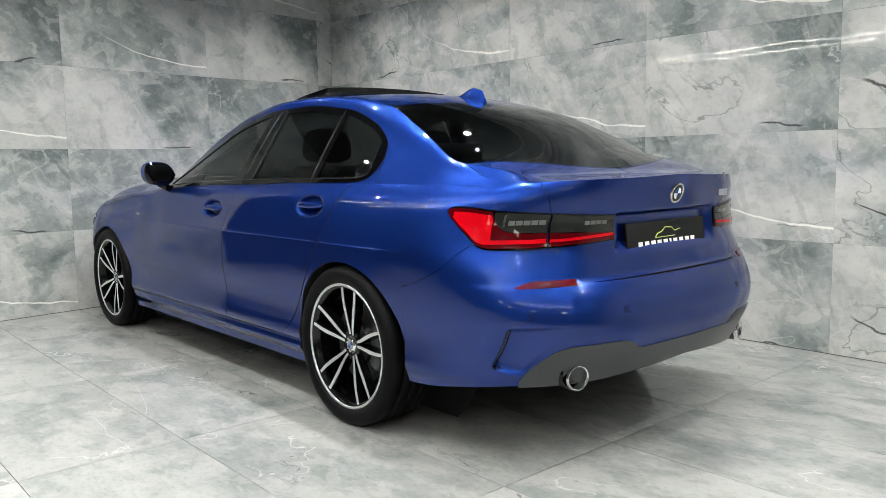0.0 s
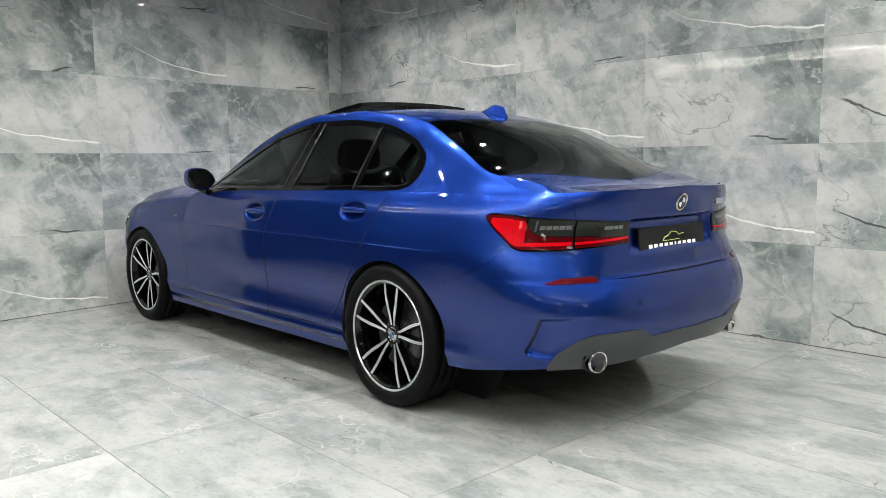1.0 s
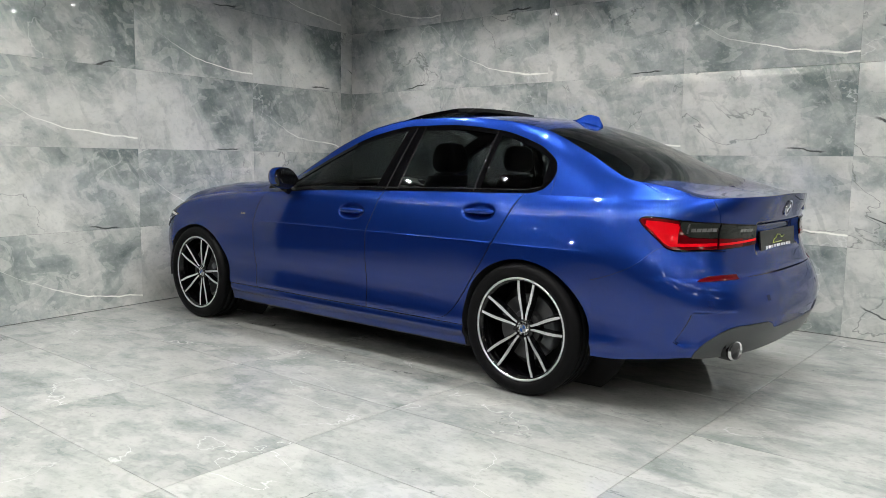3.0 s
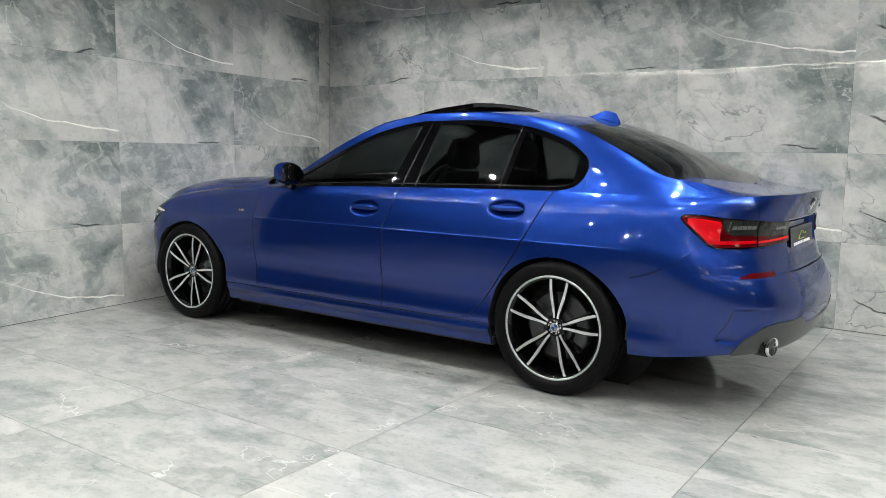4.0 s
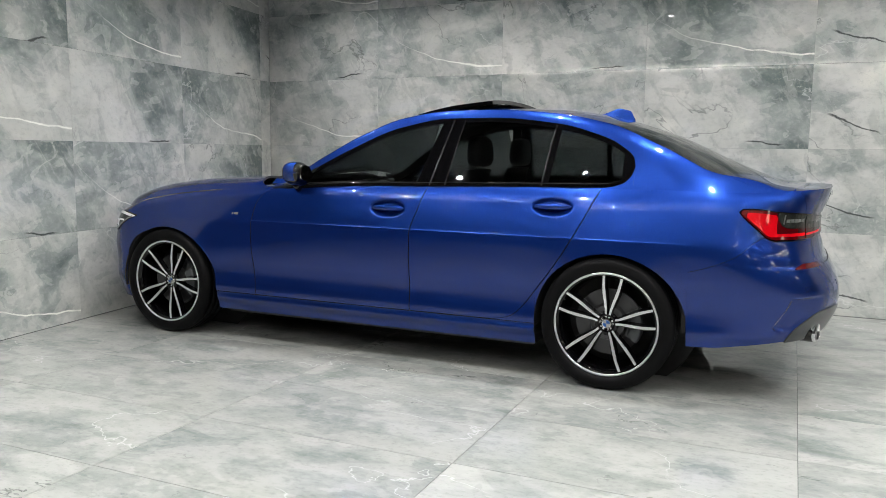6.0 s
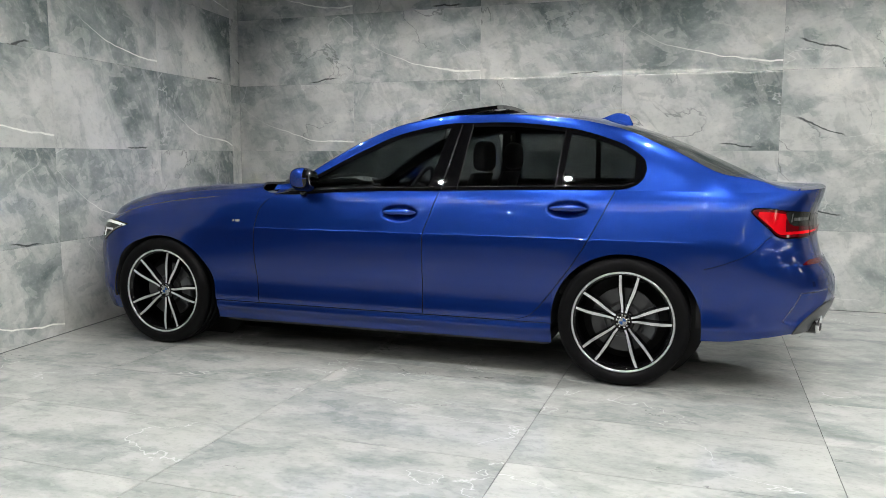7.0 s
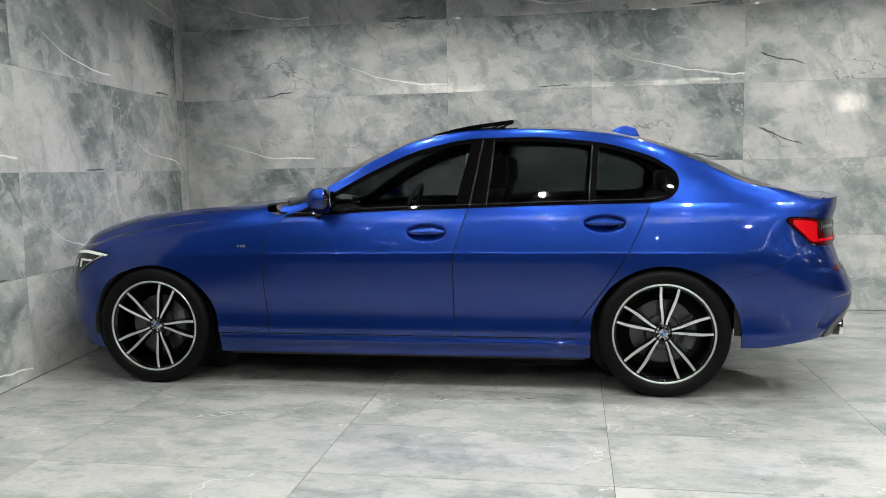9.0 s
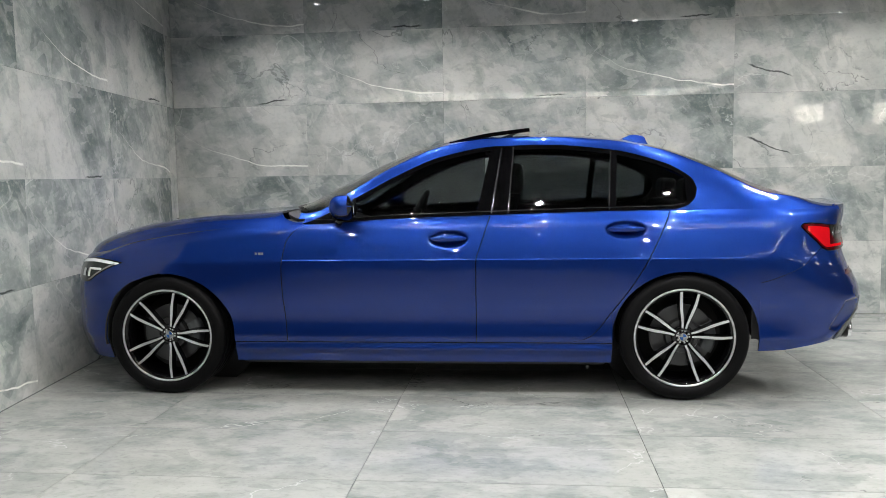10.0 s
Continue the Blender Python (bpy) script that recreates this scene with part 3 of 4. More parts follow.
rail_z = curve([(-0.90, 1.022), (-0.75, 1.024), (-0.55, 1.042), (-0.3, 1.105), (-0.09, 1.195), (0.064, 1.272), (0.36, 1.351), (0.73, 1.384), (0.98, 1.382), (1.29, 1.330), (1.57, 1.214), (1.8, 1.090), (2.02, 0.984), (2.2, 0.976), (2.8, 0.945)])
edge_x = curve([(-0.90, 0.52), (-0.75, 0.62), (-0.514, 0.680), (-0.2, 0.620), (0.093, 0.562), (0.4, 0.540), (0.73, 0.534), (1.0, 0.534), (1.3, 0.548), (1.57, 0.605), (1.8, 0.662), (2.02, 0.715), (2.3, 0.70), (2.8, 0.60)])
edge_z = curve([(-0.90, 1.023), (-0.75, 1.028), (-0.514, 1.073), (-0.2, 1.222), (0.093, 1.341), (0.4, 1.398), (0.73, 1.420), (1.0, 1.417), (1.3, 1.376), (1.57, 1.268), (1.8, 1.138), (2.02, 1.016), (2.3, 0.990), (2.8, 0.968)])
mid_z = curve([(-1.01, 1.030), (-0.95, 1.026), (-0.88, 1.026), (-0.80, 1.032), (-0.735, 1.044), (-0.705, 1.056), (-0.62, 1.093), (-0.5, 1.147), (-0.2, 1.285), (0.03, 1.362), (0.2, 1.405), (0.45, 1.436), (0.75, 1.447), (1.0, 1.445), (1.25, 1.428), (1.4, 1.395), (1.7, 1.290), (2.0, 1.145), (2.28, 1.012), (2.4, 1.005), (2.7, 0.990), (3.0, 0.958), (3.3, 0.905), (3.48, 0.848), (3.54, 0.810), (3.565, 0.772)])


RING = sorted([(p.y, p.x, p.z) for p in (skin(q, top_edge(q)) for q in np.linspace(REAR_C - WRAP, FRONT_C + WRAP, 1200))])
RING_Y, RING_X, RING_Z = np.array(RING).T


def ring_x(y):
    """The half width of the lower body's top edge at y."""
    return float(np.interp(y, RING_Y, RING_X))


def ring_z(y):
    return float(np.interp(y, RING_Y, RING_Z))


def rail(y):
    """The gutter over the side windows, carried on over bonnet and boot."""
    k, h = blend(y, -0.30, -0.85), blend(y, 2.06, 2.30)
    x = rail_x(y) * (1 - k - h) + ring_x(y) * (0.93 * k + 0.90 * h)
    t, g = ring_z(y), edge(y)[1]
    z = rail_z(y) * (1 - k - h) + (t + (g - t) * 0.62) * (k + h)
    return x, z


def edge(y):
    """The rim of roof and windows, carried on over bonnet and boot."""
    k, h = blend(y, -0.40, -0.85), blend(y, 2.06, 2.30)
    x = edge_x(y) * (1 - k - h) + ring_x(y) * (0.84 * k + 0.72 * h)
    z = edge_z(y) * (1 - k - h) + (mid_z(y) - 0.004) * k + (mid_z(y) + 0.004 * (1 - blend(y, 2.6, 3.4)) - 0.018 * blend(y, 3.0, 3.5)) * h
    return x, z


def bend(p, u):
    """A smooth curve through points; u counts them."""
    k = min(int(u), len(p) - 2)
    a, b = p[k], p[k + 1]
    pre = p[k - 1] if k else a * 2 - b
    post = p[k + 2] if k + 2 < len(p) else b * 2 - a
    h = u - k
    d = (b - a).length
    ma = ((b - pre) * (d / max((b - a).length + (a - pre).length, 1e-6)))
    mb = ((post - a) * (d / max((b - a).length + (post - b).length, 1e-6)))
    return a * ((1 + 2 * h) * (1 - h) ** 2) + ma * (h * (1 - h) ** 2) + b * (h * h * (3 - 2 * h)) + mb * (h * h * (h - 1))


def upper(t, y):
    """The upper body's cross-section from its outer edge (0) over gutter (0.33) and rim (0.5) to the middle (1)."""
    if t >= 0.5:
        return roof(2 - 2 * t, y)
    zt = ring_z(y)
    sx = ring_x(y)
    (rx, rz), (ex, ez) = rail(y), edge(y)
    if -0.55 < y < 2.1:
        low = Vector((sx + half_width(max(y, REAR_C), zt - 0.04) - half_width(max(y, REAR_C), zt), y, zt - 0.04))
    else:
        low = Vector((sx + 0.5 * (sx - rx) * 0.4, y, zt - 0.5 * (rz - zt) - 0.004))
    pts = [low, Vector((sx, y, zt)), Vector((rx, y, rz)), Vector((ex, y, ez)), roof(0.8, y)]
    u = 1 + t / 0.33 if t < 0.33 else 2 + (t - 0.33) / 0.17
    return bend(pts, u)


def roof(f, y):
    """The upper body between its two edges: f from -1 to 1 across, y along."""
    ex, ez = edge(y)
    return Vector((f * ex, y, ez + (mid_z(y) - ez) * (1 - abs(f) ** 2.2)))


def cabin_x(y, z):
    """The half width of the glasshouse side at a height."""
    z0, z1, x0, x1 = ring_z(y), rail_z(y), ring_x(y), rail_x(y)
    u = min(1.05, max(-0.05, (z - z0) / max(z1 - z0, 1e-3)))
    return x0 + (x1 - x0) * u + 0.006 * 4 * u * (1 - u) * min(1.0, (z1 - z0) / 0.3)


def both(name, rows, mat, parent, thick=0.012, label="", out=(0, 1.2, 0.7), relax=0, rim_slot=1):
    """A panel and its mirror image on the other side of the car."""
    made = []
    for side in (-1, 1):
        bm = sheet([[(side * p[0], p[1], p[2]) for p in row] for row in rows], thick, out, relax, rim_slot)
        made.append(part(name, bm, mat, parent, label))
    return made


GAP = 0.0025
car = tagged(new("car"), "metallic blue four-door sports saloon parked close to the tiled wall", "car")

# doors: edges as functions of the height
front_edge = curve([(0.30, 2.150), (0.70, 2.172), (0.85, 2.150), (0.92, 2.10), (0.96, 2.03)])
middle_edge = curve([(0.30, 1.097), (0.74, 1.095), (0.86, 1.060), (0.99, 1.018)])
rear_edge = curve([(0.300, 0.62), (0.312, 0.565), (0.33, 0.505), (0.38, 0.445), (0.44, 0.398), (0.664, 0.238), (0.843, 0.138), (1.01, 0.060)])


def fold(v, lo, hi):
    """Heights from lo to hi with rows gathered along the crease."""
    h = hi - lo
    a = min(0.80, max(0.10, (0.7545 - lo) / h))
    b = min(0.92, max(a + 0.015, (0.7635 - lo) / h))
    if v < 0.55:
        return lo + h * a * v / 0.55
    if v < 0.72:
        return lo + h * (a + (b - a) * (v - 0.55) / 0.17)
    return lo + h * (b + (1 - b) * (v - 0.72) / 0.28)


def door_panel(name, fore, aft, low):
    rows = []
    for v in span(0, 1, 101):
        row = []
        for y0 in span(0, 1, 130):
            z = fold(v, low, 0.99)
            for _ in range(5):
                a, b = aft(z) + GAP, fore(z) - GAP
                y = a + (b - a) * y0
                z = fold(v, low, top_edge(y) - 0.001)
            row.append(skin(y, z))
        rows.append(row)
    return both(name, rows, paint, car)


front_doors = door_panel("front_door", front_edge, middle_edge, 0.305)
rear_doors = door_panel("rear_door", middle_edge, rear_edge, 0.3055)

# sill with its side skirt
both("side_skirt", [[skin(y, z) for y in span(0.374, 2.453, 60)] for z in span(0.19, 0.300, 28)], paint, car)


ARCH_FORE, ARCH_AFT = {0.0: 0.372, AXLE_F: 0.356}, {0.0: 0.386, AXLE_F: 0.396}


def arch_z(y, c, low=0.30):
    """The wheel opening's upper edge: a half ellipse, a little longer behind the axle."""
    a = ARCH_FORE[c] if y > c else ARCH_AFT[c]
    d = abs(y - c) / a
    return HUB_Z + 0.004 + ARCH_R * math.sqrt(1 - d * d) if d < 1 else low


# front wing: behind, over and before the wheel
fa, fb = AXLE_F - ARCH_AFT[AXLE_F], AXLE_F + ARCH_FORE[AXLE_F]
wing = []
for v in span(0, 1, 36):
    row = []
    for y in ease(fa, fb, 60):
        z0, z1 = arch_z(y, AXLE_F), top_edge(y)
        row.append(skin(y, z0 + (z1 - z0) * v))
    wing.append(row)
both("front_wing", wing, paint, car)
behind = []
for v in span(0, 1, 40):
    row = []
    for k in span(0, 1, 16):
        z = 0.305 + 0.6 * v
        for _ in range(6):
            a = front_edge(z) + GAP
            y = a + (fa - a) * k
            z = 0.304 + (top_edge(y) - 0.304) * v
        row.append(skin(y, z))
    behind.append(row)
both("wing_rear_panel", behind, paint, car)
both("front_bumper", [[skin(s, 0.195 + (top_edge(s) - 0.195) * v) for s in span(fb, FRONT_C + WRAP, 50)] for v in span(0, 1, 36)], paint, car)

# rear quarter over the wheel, joined to the glasshouse pillar
ra, rb = ARCH_FORE[0.0], -ARCH_AFT[0.0]
seam = curve([(-1.65, 0.656), (-1.30, 0.660), (-1.235, 0.666), (-1.19, 0.710), (-1.163, 0.778), (-0.85, 0.784), (-0.80, 0.800), (-0.60, 0.705), (-0.352, 0.615)])
lid_edge = curve([(0.66, -1.232), (0.71, -1.190), (0.778, -1.162), (0.847, -1.130), (0.945, -1.078), (1.008, -0.991), (1.03, -0.96)])
edge_pairs = [(rear_edge(z), z) for z in np.linspace(1.02, 0.30, 200)]


def door_height(y):
    """The height of the rear door's hind edge at y."""
    return float(np.interp(y, [p[0] for p in edge_pairs], [p[1] for p in edge_pairs]))


quarter = []
for v in span(0, 1, 101):
    row = []
    for y in span(rb, -0.30, 16)[:-1] + span(-0.30, 0.0575, 26) + span(0.0585, 0.33, 22)[:-1] + span(0.33, ra - 0.001, 10):
        z0 = arch_z(y, 0.0)
        z1 = top_edge(y) if y < 0.058 else door_height(y) - 2.2 * GAP
        row.append(skin(y, fold(v, z0, z1)))
    quarter.append(row)
both("rear_quarter", quarter, paint, car)
z_foot = door_height(ra) - 2.2 * GAP
both("quarter_foot", [[skin(y, z) for y in span(ra, max(rear_edge(z) - 1.4 * GAP, ra + 0.001), 10)] for z in span(0.303, z_foot, 24)], paint, car)
back_q = []
for v in span(0, 1, 36):
    row = []
    for k in span(0, 1, 60):
        z = 0.7 + 0.3 * v
        for _ in range(8):
            s = rb + (lid_edge(z) + GAP - rb) * k
            z0 = seam(s) + 0.5 * GAP
            z = z0 + (top_edge(s) - z0) * v
        row.append(skin(s, z))
    back_q.append(row)
both("rear_quarter_end", back_q, paint, car, relax=8, rim_slot=0)

# rear bumper
bumper_low = curve([(-1.65, 0.338), (-1.43, 0.321), (-1.25, 0.306), (-1.07, 0.301), (-0.935, 0.299), (-0.80, 0.292), (-0.64, 0.280), (-0.50, 0.266), (-0.352, 0.260)])
bump = []
for v in span(0, 1, 70):
    row = []
    for s in span(rb, REAR_C - WRAP, 170):
        z0 = bumper_low(s)
        row.append(skin(s, z0 + (seam(s) - 0.5 * GAP - z0) * v))
    bump.append(row)
both("rear_bumper", bump, paint, car)

# boot lid: rear face, then the top to the rear window
lid = []
for v in span(0, 1, 44):
    row = []
    for k in span(0, 1, 60):
        z = 0.661 + 0.357 * v
        for _ in range(4):
            s = lid_edge(z) + (REAR_C - WRAP - lid_edge(z)) * k
            z = 0.661 + (top_edge(s) - 0.661) * v
        row.append(skin(s, z))
    lid.append(row)
both("boot_lid_face", lid, paint, car, rim_slot=0)


def rear_glass_low(f):
    return -0.705 + 0.19 * f * f


def lid_seam(y):
    return 0.5 * min(1.0, max(0.0, (y + 0.83) / 0.316))


def glass_end(y):
    return 1.0 if y <= -0.705 else 1.0 - 0.5 * math.sqrt(min(1.0, (y + 0.705) / 0.19))


deck = []
for k in ease(0, 1, 60):
    y = -1.0035 + (1.0035 - 0.520) * k
    a, b = lid_seam(y), glass_end(y) - 0.003
    deck.append([upper(a + 0.004 + (b - a - 0.004) * q, y) for q in span(0, 1, 40)])
both("boot_lid", deck, paint, car, 0.012, "", (0, -0.8, 0.4), 8, 0)

# quarter shoulder between the lid and the side, and the rear pillar
pillar = []
for y in ease(-0.828, -0.085, 60):
    b = lid_seam(y) if y < -0.514 else 0.5
    pillar.append([upper(max(b - 0.003, 0.001) * q, y) for q in span(0, 1, 26)])
both("rear_pillar", pillar, paint, car, relax=4, rim_slot=0)

# roof rail from the rear window's corner to the windscreen pillar's foot
rails = []
for y in span(-0.085, 2.10, 90):
    rails.append([upper(0.33 + 0.17 * k, y) for k in span(0, 1, 10)])
both("roof_rail", rails, paint, car)

# window opening in the side
dlo_low = curve([(-0.090, 1.118), (-0.075, 1.070), (-0.03, 1.030), (0.05, 1.011), (0.5, 1.004), (1.0, 0.993), (1.54, 0.980), (2.02, 0.956), (2.06, 0.956)])
dlo_high = curve([(-0.090, 1.118), (-0.075, 1.165), (-0.02, 1.212), (0.064, 1.258), (0.36, 1.340), (0.73, 1.373), (0.98, 1.371), (1.29, 1.319), (1.57, 1.203), (1.8, 1.080), (2.04, 0.962), (2.06, 0.958)])


def cabin(y, z, lift=0.0):
    return Vector((cabin_x(y, z) + lift, y, z))


ys = ease(-0.09, 0.3, 30)[:-1] + span(0.3, 2.06, 60)
both("window_surround_low", [[cabin(y, top_edge(y) + (dlo_low(y) - top_edge(y)) * v) for y in ys] for v in span(0, 1, 4)], paint, car)
both("window_surround_high", [[cabin(y, dlo_high(y) + (rail_z(y) - dlo_high(y)) * v) for y in ys] for v in span(0, 1, 6)], paint, car)


def band(name, mat, y0, y1, low, high, lift, parent=None, n=40, thick=0.008, label=""):
    """A strip of the glasshouse side between two heights."""
    rows = [[cabin(y, low(y) + (high(y) - low(y)) * v, lift) for y in span(y0, y1, n)] for v in span(0, 1, 6)]
    return both(name, rows, mat, parent or car, thick, label)


def slant(name, mat, low_ab, high_ab, lift, label="", thick=0.008):
    """An upright strip of the glasshouse side between two slanting edges."""
    rows = []
    for v in span(0, 1, 14):
        a = low_ab[0] + (high_ab[0] - low_ab[0]) * v
        b = low_ab[1] + (high_ab[1] - low_ab[1]) * v
        row = []
        for y in span(a, b, 5):
            row.append(cabin(y, dlo_low(y) + (dlo_high(y) - dlo_low(y)) * v, lift))
        rows.append(row)
    return both(name, rows, mat, car, thick, label)


band("window_trim", gloss_black, -0.088, 2.055, dlo_low, lambda y: min(dlo_low(y) + 0.020, dlo_high(y)), 0.003, n=90)
band("window_trim", gloss_black, -0.088, 2.055, lambda y: max(dlo_high(y) - 0.026, dlo_low(y)), dlo_high, 0.003, n=90)
slant("door_pillar_cover", gloss_black, (1.018, 1.095), (0.958, 1.015), 0.004)
slant("door_pillar_cover", gloss_black, (0.925, 1.012), (0.892, 0.952), 0.004)
slant("window_divider", trim_black, (0.345, 0.378), (0.320, 0.352), 0.004)
slant("mirror_corner", gloss_black, (1.90, 2.05), (1.90, 2.05), 0.004)
for y0, y1 in ((1.014, 0.954), (0.922, 0.889), (0.380, 0.354)):
    for side in (-1, 1):
        bm = bmesh.new()
        pts = []
        for v in span(0.02, 0.97, 12):
            y = y0 + (y1 - y0) * v
            pts.append(cabin(y, dlo_low(y) + (dlo_high(y) - dlo_low(y)) * v, 0.0045))
        tube(bm, [(side * p.x, p.y, p.z) for p in pts], 0.0030, 10)
        part("window_seal", bm, seal_bright, car, "thin bright upright seal")
for side in (-1, 1):
    bm = bmesh.new()
    tube(bm, [(side * (cabin_x(y, dlo_low(y) + 0.02) + 0.004), y, dlo_low(y) + 0.020) for y in span(-0.02, 2.0, 60)], 0.0035, 10)
    part("window_seal", bm, seal_black, car)
# glass panes
band("front_door_window", tint_front, 1.05, 2.0, dlo_low, dlo_high, -0.004, n=50, thick=0.004, label="tinted side window")
band("rear_door_window", tint, 0.34, 0.93, dlo_low, dlo_high, -0.004, n=40, thick=0.004, label="tinted side window")
band("quarter_window", tint, -0.085, 0.34, dlo_low, dlo_high, -0.004, n=40, thick=0.004, label="tinted side window")
band("rear_window_trim", gloss_black, -0.088, -0.03, dlo_low, dlo_high, 0.003, n=20)


# rear window, roof, windscreen
def rear_glass_top(f):
    return 0.035 + 0.05 * f * f


def screen_top(f):
    return 1.335 + 0.05 * f * f


def screen_low(f):
    return 2.28 - 0.24 * f * f


def across(name, mat, ya, yb, ny, thick=0.012, label="", fa=-1.0, fb=1.0):
    rows = [[roof(f, ya(f) + (yb(f) - ya(f)) * v) for f in span(fa, fb, 49)] for v in span(0, 1, ny)]
    return part(name, sheet(rows, thick, (0, 0.8, 0.6)), mat, car, label)


across("rear_window", tint_rear, rear_glass_low, rear_glass_top, 30, 0.005, "dark tinted rear window")
across("windscreen", tint_front, lambda f: screen_top(f), screen_low, 30, 0.005, "windscreen")
SUN_A, SUN_B, SUN_F = 0.80, 1.27, 0.78
across("roof_panel", paint, rear_glass_top, lambda f: SUN_A, 26)
across("roof_panel", paint, lambda f: SUN_B, screen_top, 10)
across("roof_panel", paint, lambda f: SUN_A, lambda f: SUN_B, 14, fa=-1.0, fb=-SUN_F)
across("roof_panel", paint, lambda f: SUN_A, lambda f: SUN_B, 14, fa=SUN_F, fb=1.0)

# bonnet
def cowl_y(q):
    return 2.315 - 0.215 * (1 - q) ** 2


hood = [[upper(0.14 + 0.86 * q, cowl_y(q) + (3.562 - cowl_y(q)) * k) for q in span(0, 1, 40)] for k in ease(0, 1, 60)]
both("bonnet", hood, paint, car, 0.012, "", (0, 2.8, 0.4))
both("wing_top", [[upper(0.137 * q, y) for q in span(0, 1, 8)] for y in ease(2.06, 3.562, 60)], paint, car, 0.012, "", (0, 2.8, 0.4))


# ---- wheels ----
def wheel(phase):
    """A wheel about the x axis, its outer face towards -x, standing at the hub."""
    top = new("wheel")
    bm = bmesh.new()
    prof = [(-0.088, 0.250), (-0.104, 0.258), (-0.116, 0.271), (-0.121, 0.288), (-0.119, 0.306), (-0.112, 0.319), (-0.099, 0.3275)]
    tread = []
    for a, b in ((-0.092, -0.056), (-0.050, -0.006), (0.000, 0.044), (0.050, 0.092)):
        tread += [(a, 0.3305), (b, 0.331), (b + 0.001, 0.324), (b + 0.005, 0.324)]
    prof += tread[:-2] + [(0.099, 0.3275), (0.119, 0.306), (0.121, 0.288), (0.104, 0.252), (0.088, 0.244)]
    lathe(bm, prof, "x", 96)
    part("tyre", bm, rubber, top, "black low-profile tyre")
    bm = bmesh.new()
    lathe(bm, [(-0.088, 0.252), (-0.098, 0.257), (-0.104, 0.252), (-0.100, 0.242), (-0.085, 0.232), (-0.05, 0.226), (0.05, 0.215), (0.09, 0.232), (0.092, 0.244)], "x", 96)
    part("rim", bm, gloss_black, top, "gloss black alloy rim")
    bm = bmesh.new()
    lathe(bm, [(-0.100, 0.2600), (-0.1065, 0.2595), (-0.1080, 0.2530), (-0.1050, 0.2485), (-0.098, 0.2500)], "x", 96, closed=True)
    part("rim_lip", bm, machined, top, "bright machined rim edge")
    for k in range(5):
        for sgn in (-1, 1):
            ang = radians(phase + 72 * k)
            rad, tan = Vector((0, math.cos(ang), math.sin(ang))), Vector((0, -math.sin(ang), math.cos(ang)))
            keys = [(0.030, 0.0080, 0.0062, -0.070), (0.070, 0.0125, 0.0072, -0.078), (0.110, 0.0215, 0.0090, -0.085), (0.150, 0.0315, 0.0098, -0.091), (0.190, 0.0390, 0.0088, -0.096), (0.228, 0.0435, 0.0080, -0.099), (0.2490, 0.0455, 0.0082, -0.1015)]
            bm, fm = bmesh.new(), bmesh.new()
            face, body = [], []
            for r, off, w, x in keys:
                c = rad * r + tan * off * sgn
                face.append([fm.verts.new(c + tan * w * 0.84 * e + Vector((x + dx, 0, 0))) for e, dx in ((-1, 0.003), (-0.9, 0), (0.9, 0), (1, 0.003))])
                body.append([bm.verts.new(c + tan * w * 1.0 * e + Vector((x + dx, 0, 0))) for e, dx in ((-1.7, 0.036), (-1.08, 0.002), (1.08, 0.002), (1.7, 0.036))])
            for m, rows in ((fm, face), (bm, body)):
                for a, b in zip(rows, rows[1:]):
                    for j in range(3):
                        m.faces.new([a[j], a[j + 1], b[j + 1], b[j]])
                m.faces.new(list(reversed(rows[0])))
                m.faces.new(rows[-1])
                bmesh.ops.recalc_face_normals(m, faces=m.faces)
            spoke = part("spoke", bm, gloss_black, top)
    # the bright faces of the spokes, cut on a lathe
            part("spoke_face", fm, machined, spoke, "machined silver face")
    bm = bmesh.new()
    lathe(bm, [(-0.060, 0.060), (-0.072, 0.052), (-0.074, 0.036), (-0.066, 0.034), (-0.066, 0.0005)], "x", 40)
    part("hub", bm, gloss_black, top)
    for k in range(5):
        a = radians(phase + 36 + 72 * k)
        bm = bmesh.new()
        bmesh.ops.create_cone(bm, cap_ends=True, segments=12, radius1=0.010, radius2=0.009, depth=0.012, matrix=Matrix.Translation((-0.066, 0.051 * math.cos(a), 0.051 * math.sin(a))) @ Matrix.Rotation(-math.pi / 2, 4, "Y"))
        part("wheel_bolt", bm, gloss_black, top)
    cap = bmesh.new()
    lathe(cap, [(-0.066, 0.030), (-0.0745, 0.024), (-0.0765, 0.021), (-0.0755, 0.0175)], "x", 40)
    badge = part("centre_cap", cap, chrome, top, "round cap with a plain blue and white disc")
    for k in range(4):
        bm = bmesh.new()
        pts = [bm.verts.new((-0.0757, 0, 0))] + [bm.verts.new((-0.0757, 0.0175 * math.cos(a), 0.0175 * math.sin(a))) for a in span(math.pi / 2 * k, math.pi / 2 * (k + 1), 8)]
        bm.faces.new(pts)
        part("cap_quarter", bm, badge_blue if k % 2 else badge_white, badge)
    bm = bmesh.new()
    lathe(bm, [(-0.020, 0.165), (-0.020, 0.095), (-0.045, 0.085), (-0.045, 0.04), (0.004, 0.04), (0.004, 0.165)], "x", 64, closed=True)
    for f in bm.faces:
        f.smooth = False
    part("brake_disc", bm, disc_steel, top, "grey steel brake disc")
    bm = bmesh.new()
    rows = []
    for a in span(radians(150), radians(212), 10):
        rows.append([(x, r * math.cos(a), r * math.sin(a)) for x, r in ((0.01, 0.172), (-0.045, 0.172), (-0.052, 0.160), (-0.052, 0.115), (-0.045, 0.105), (0.01, 0.105))])
    bm = sheet(rows, 0.008, (0.0, -0.14, 0))
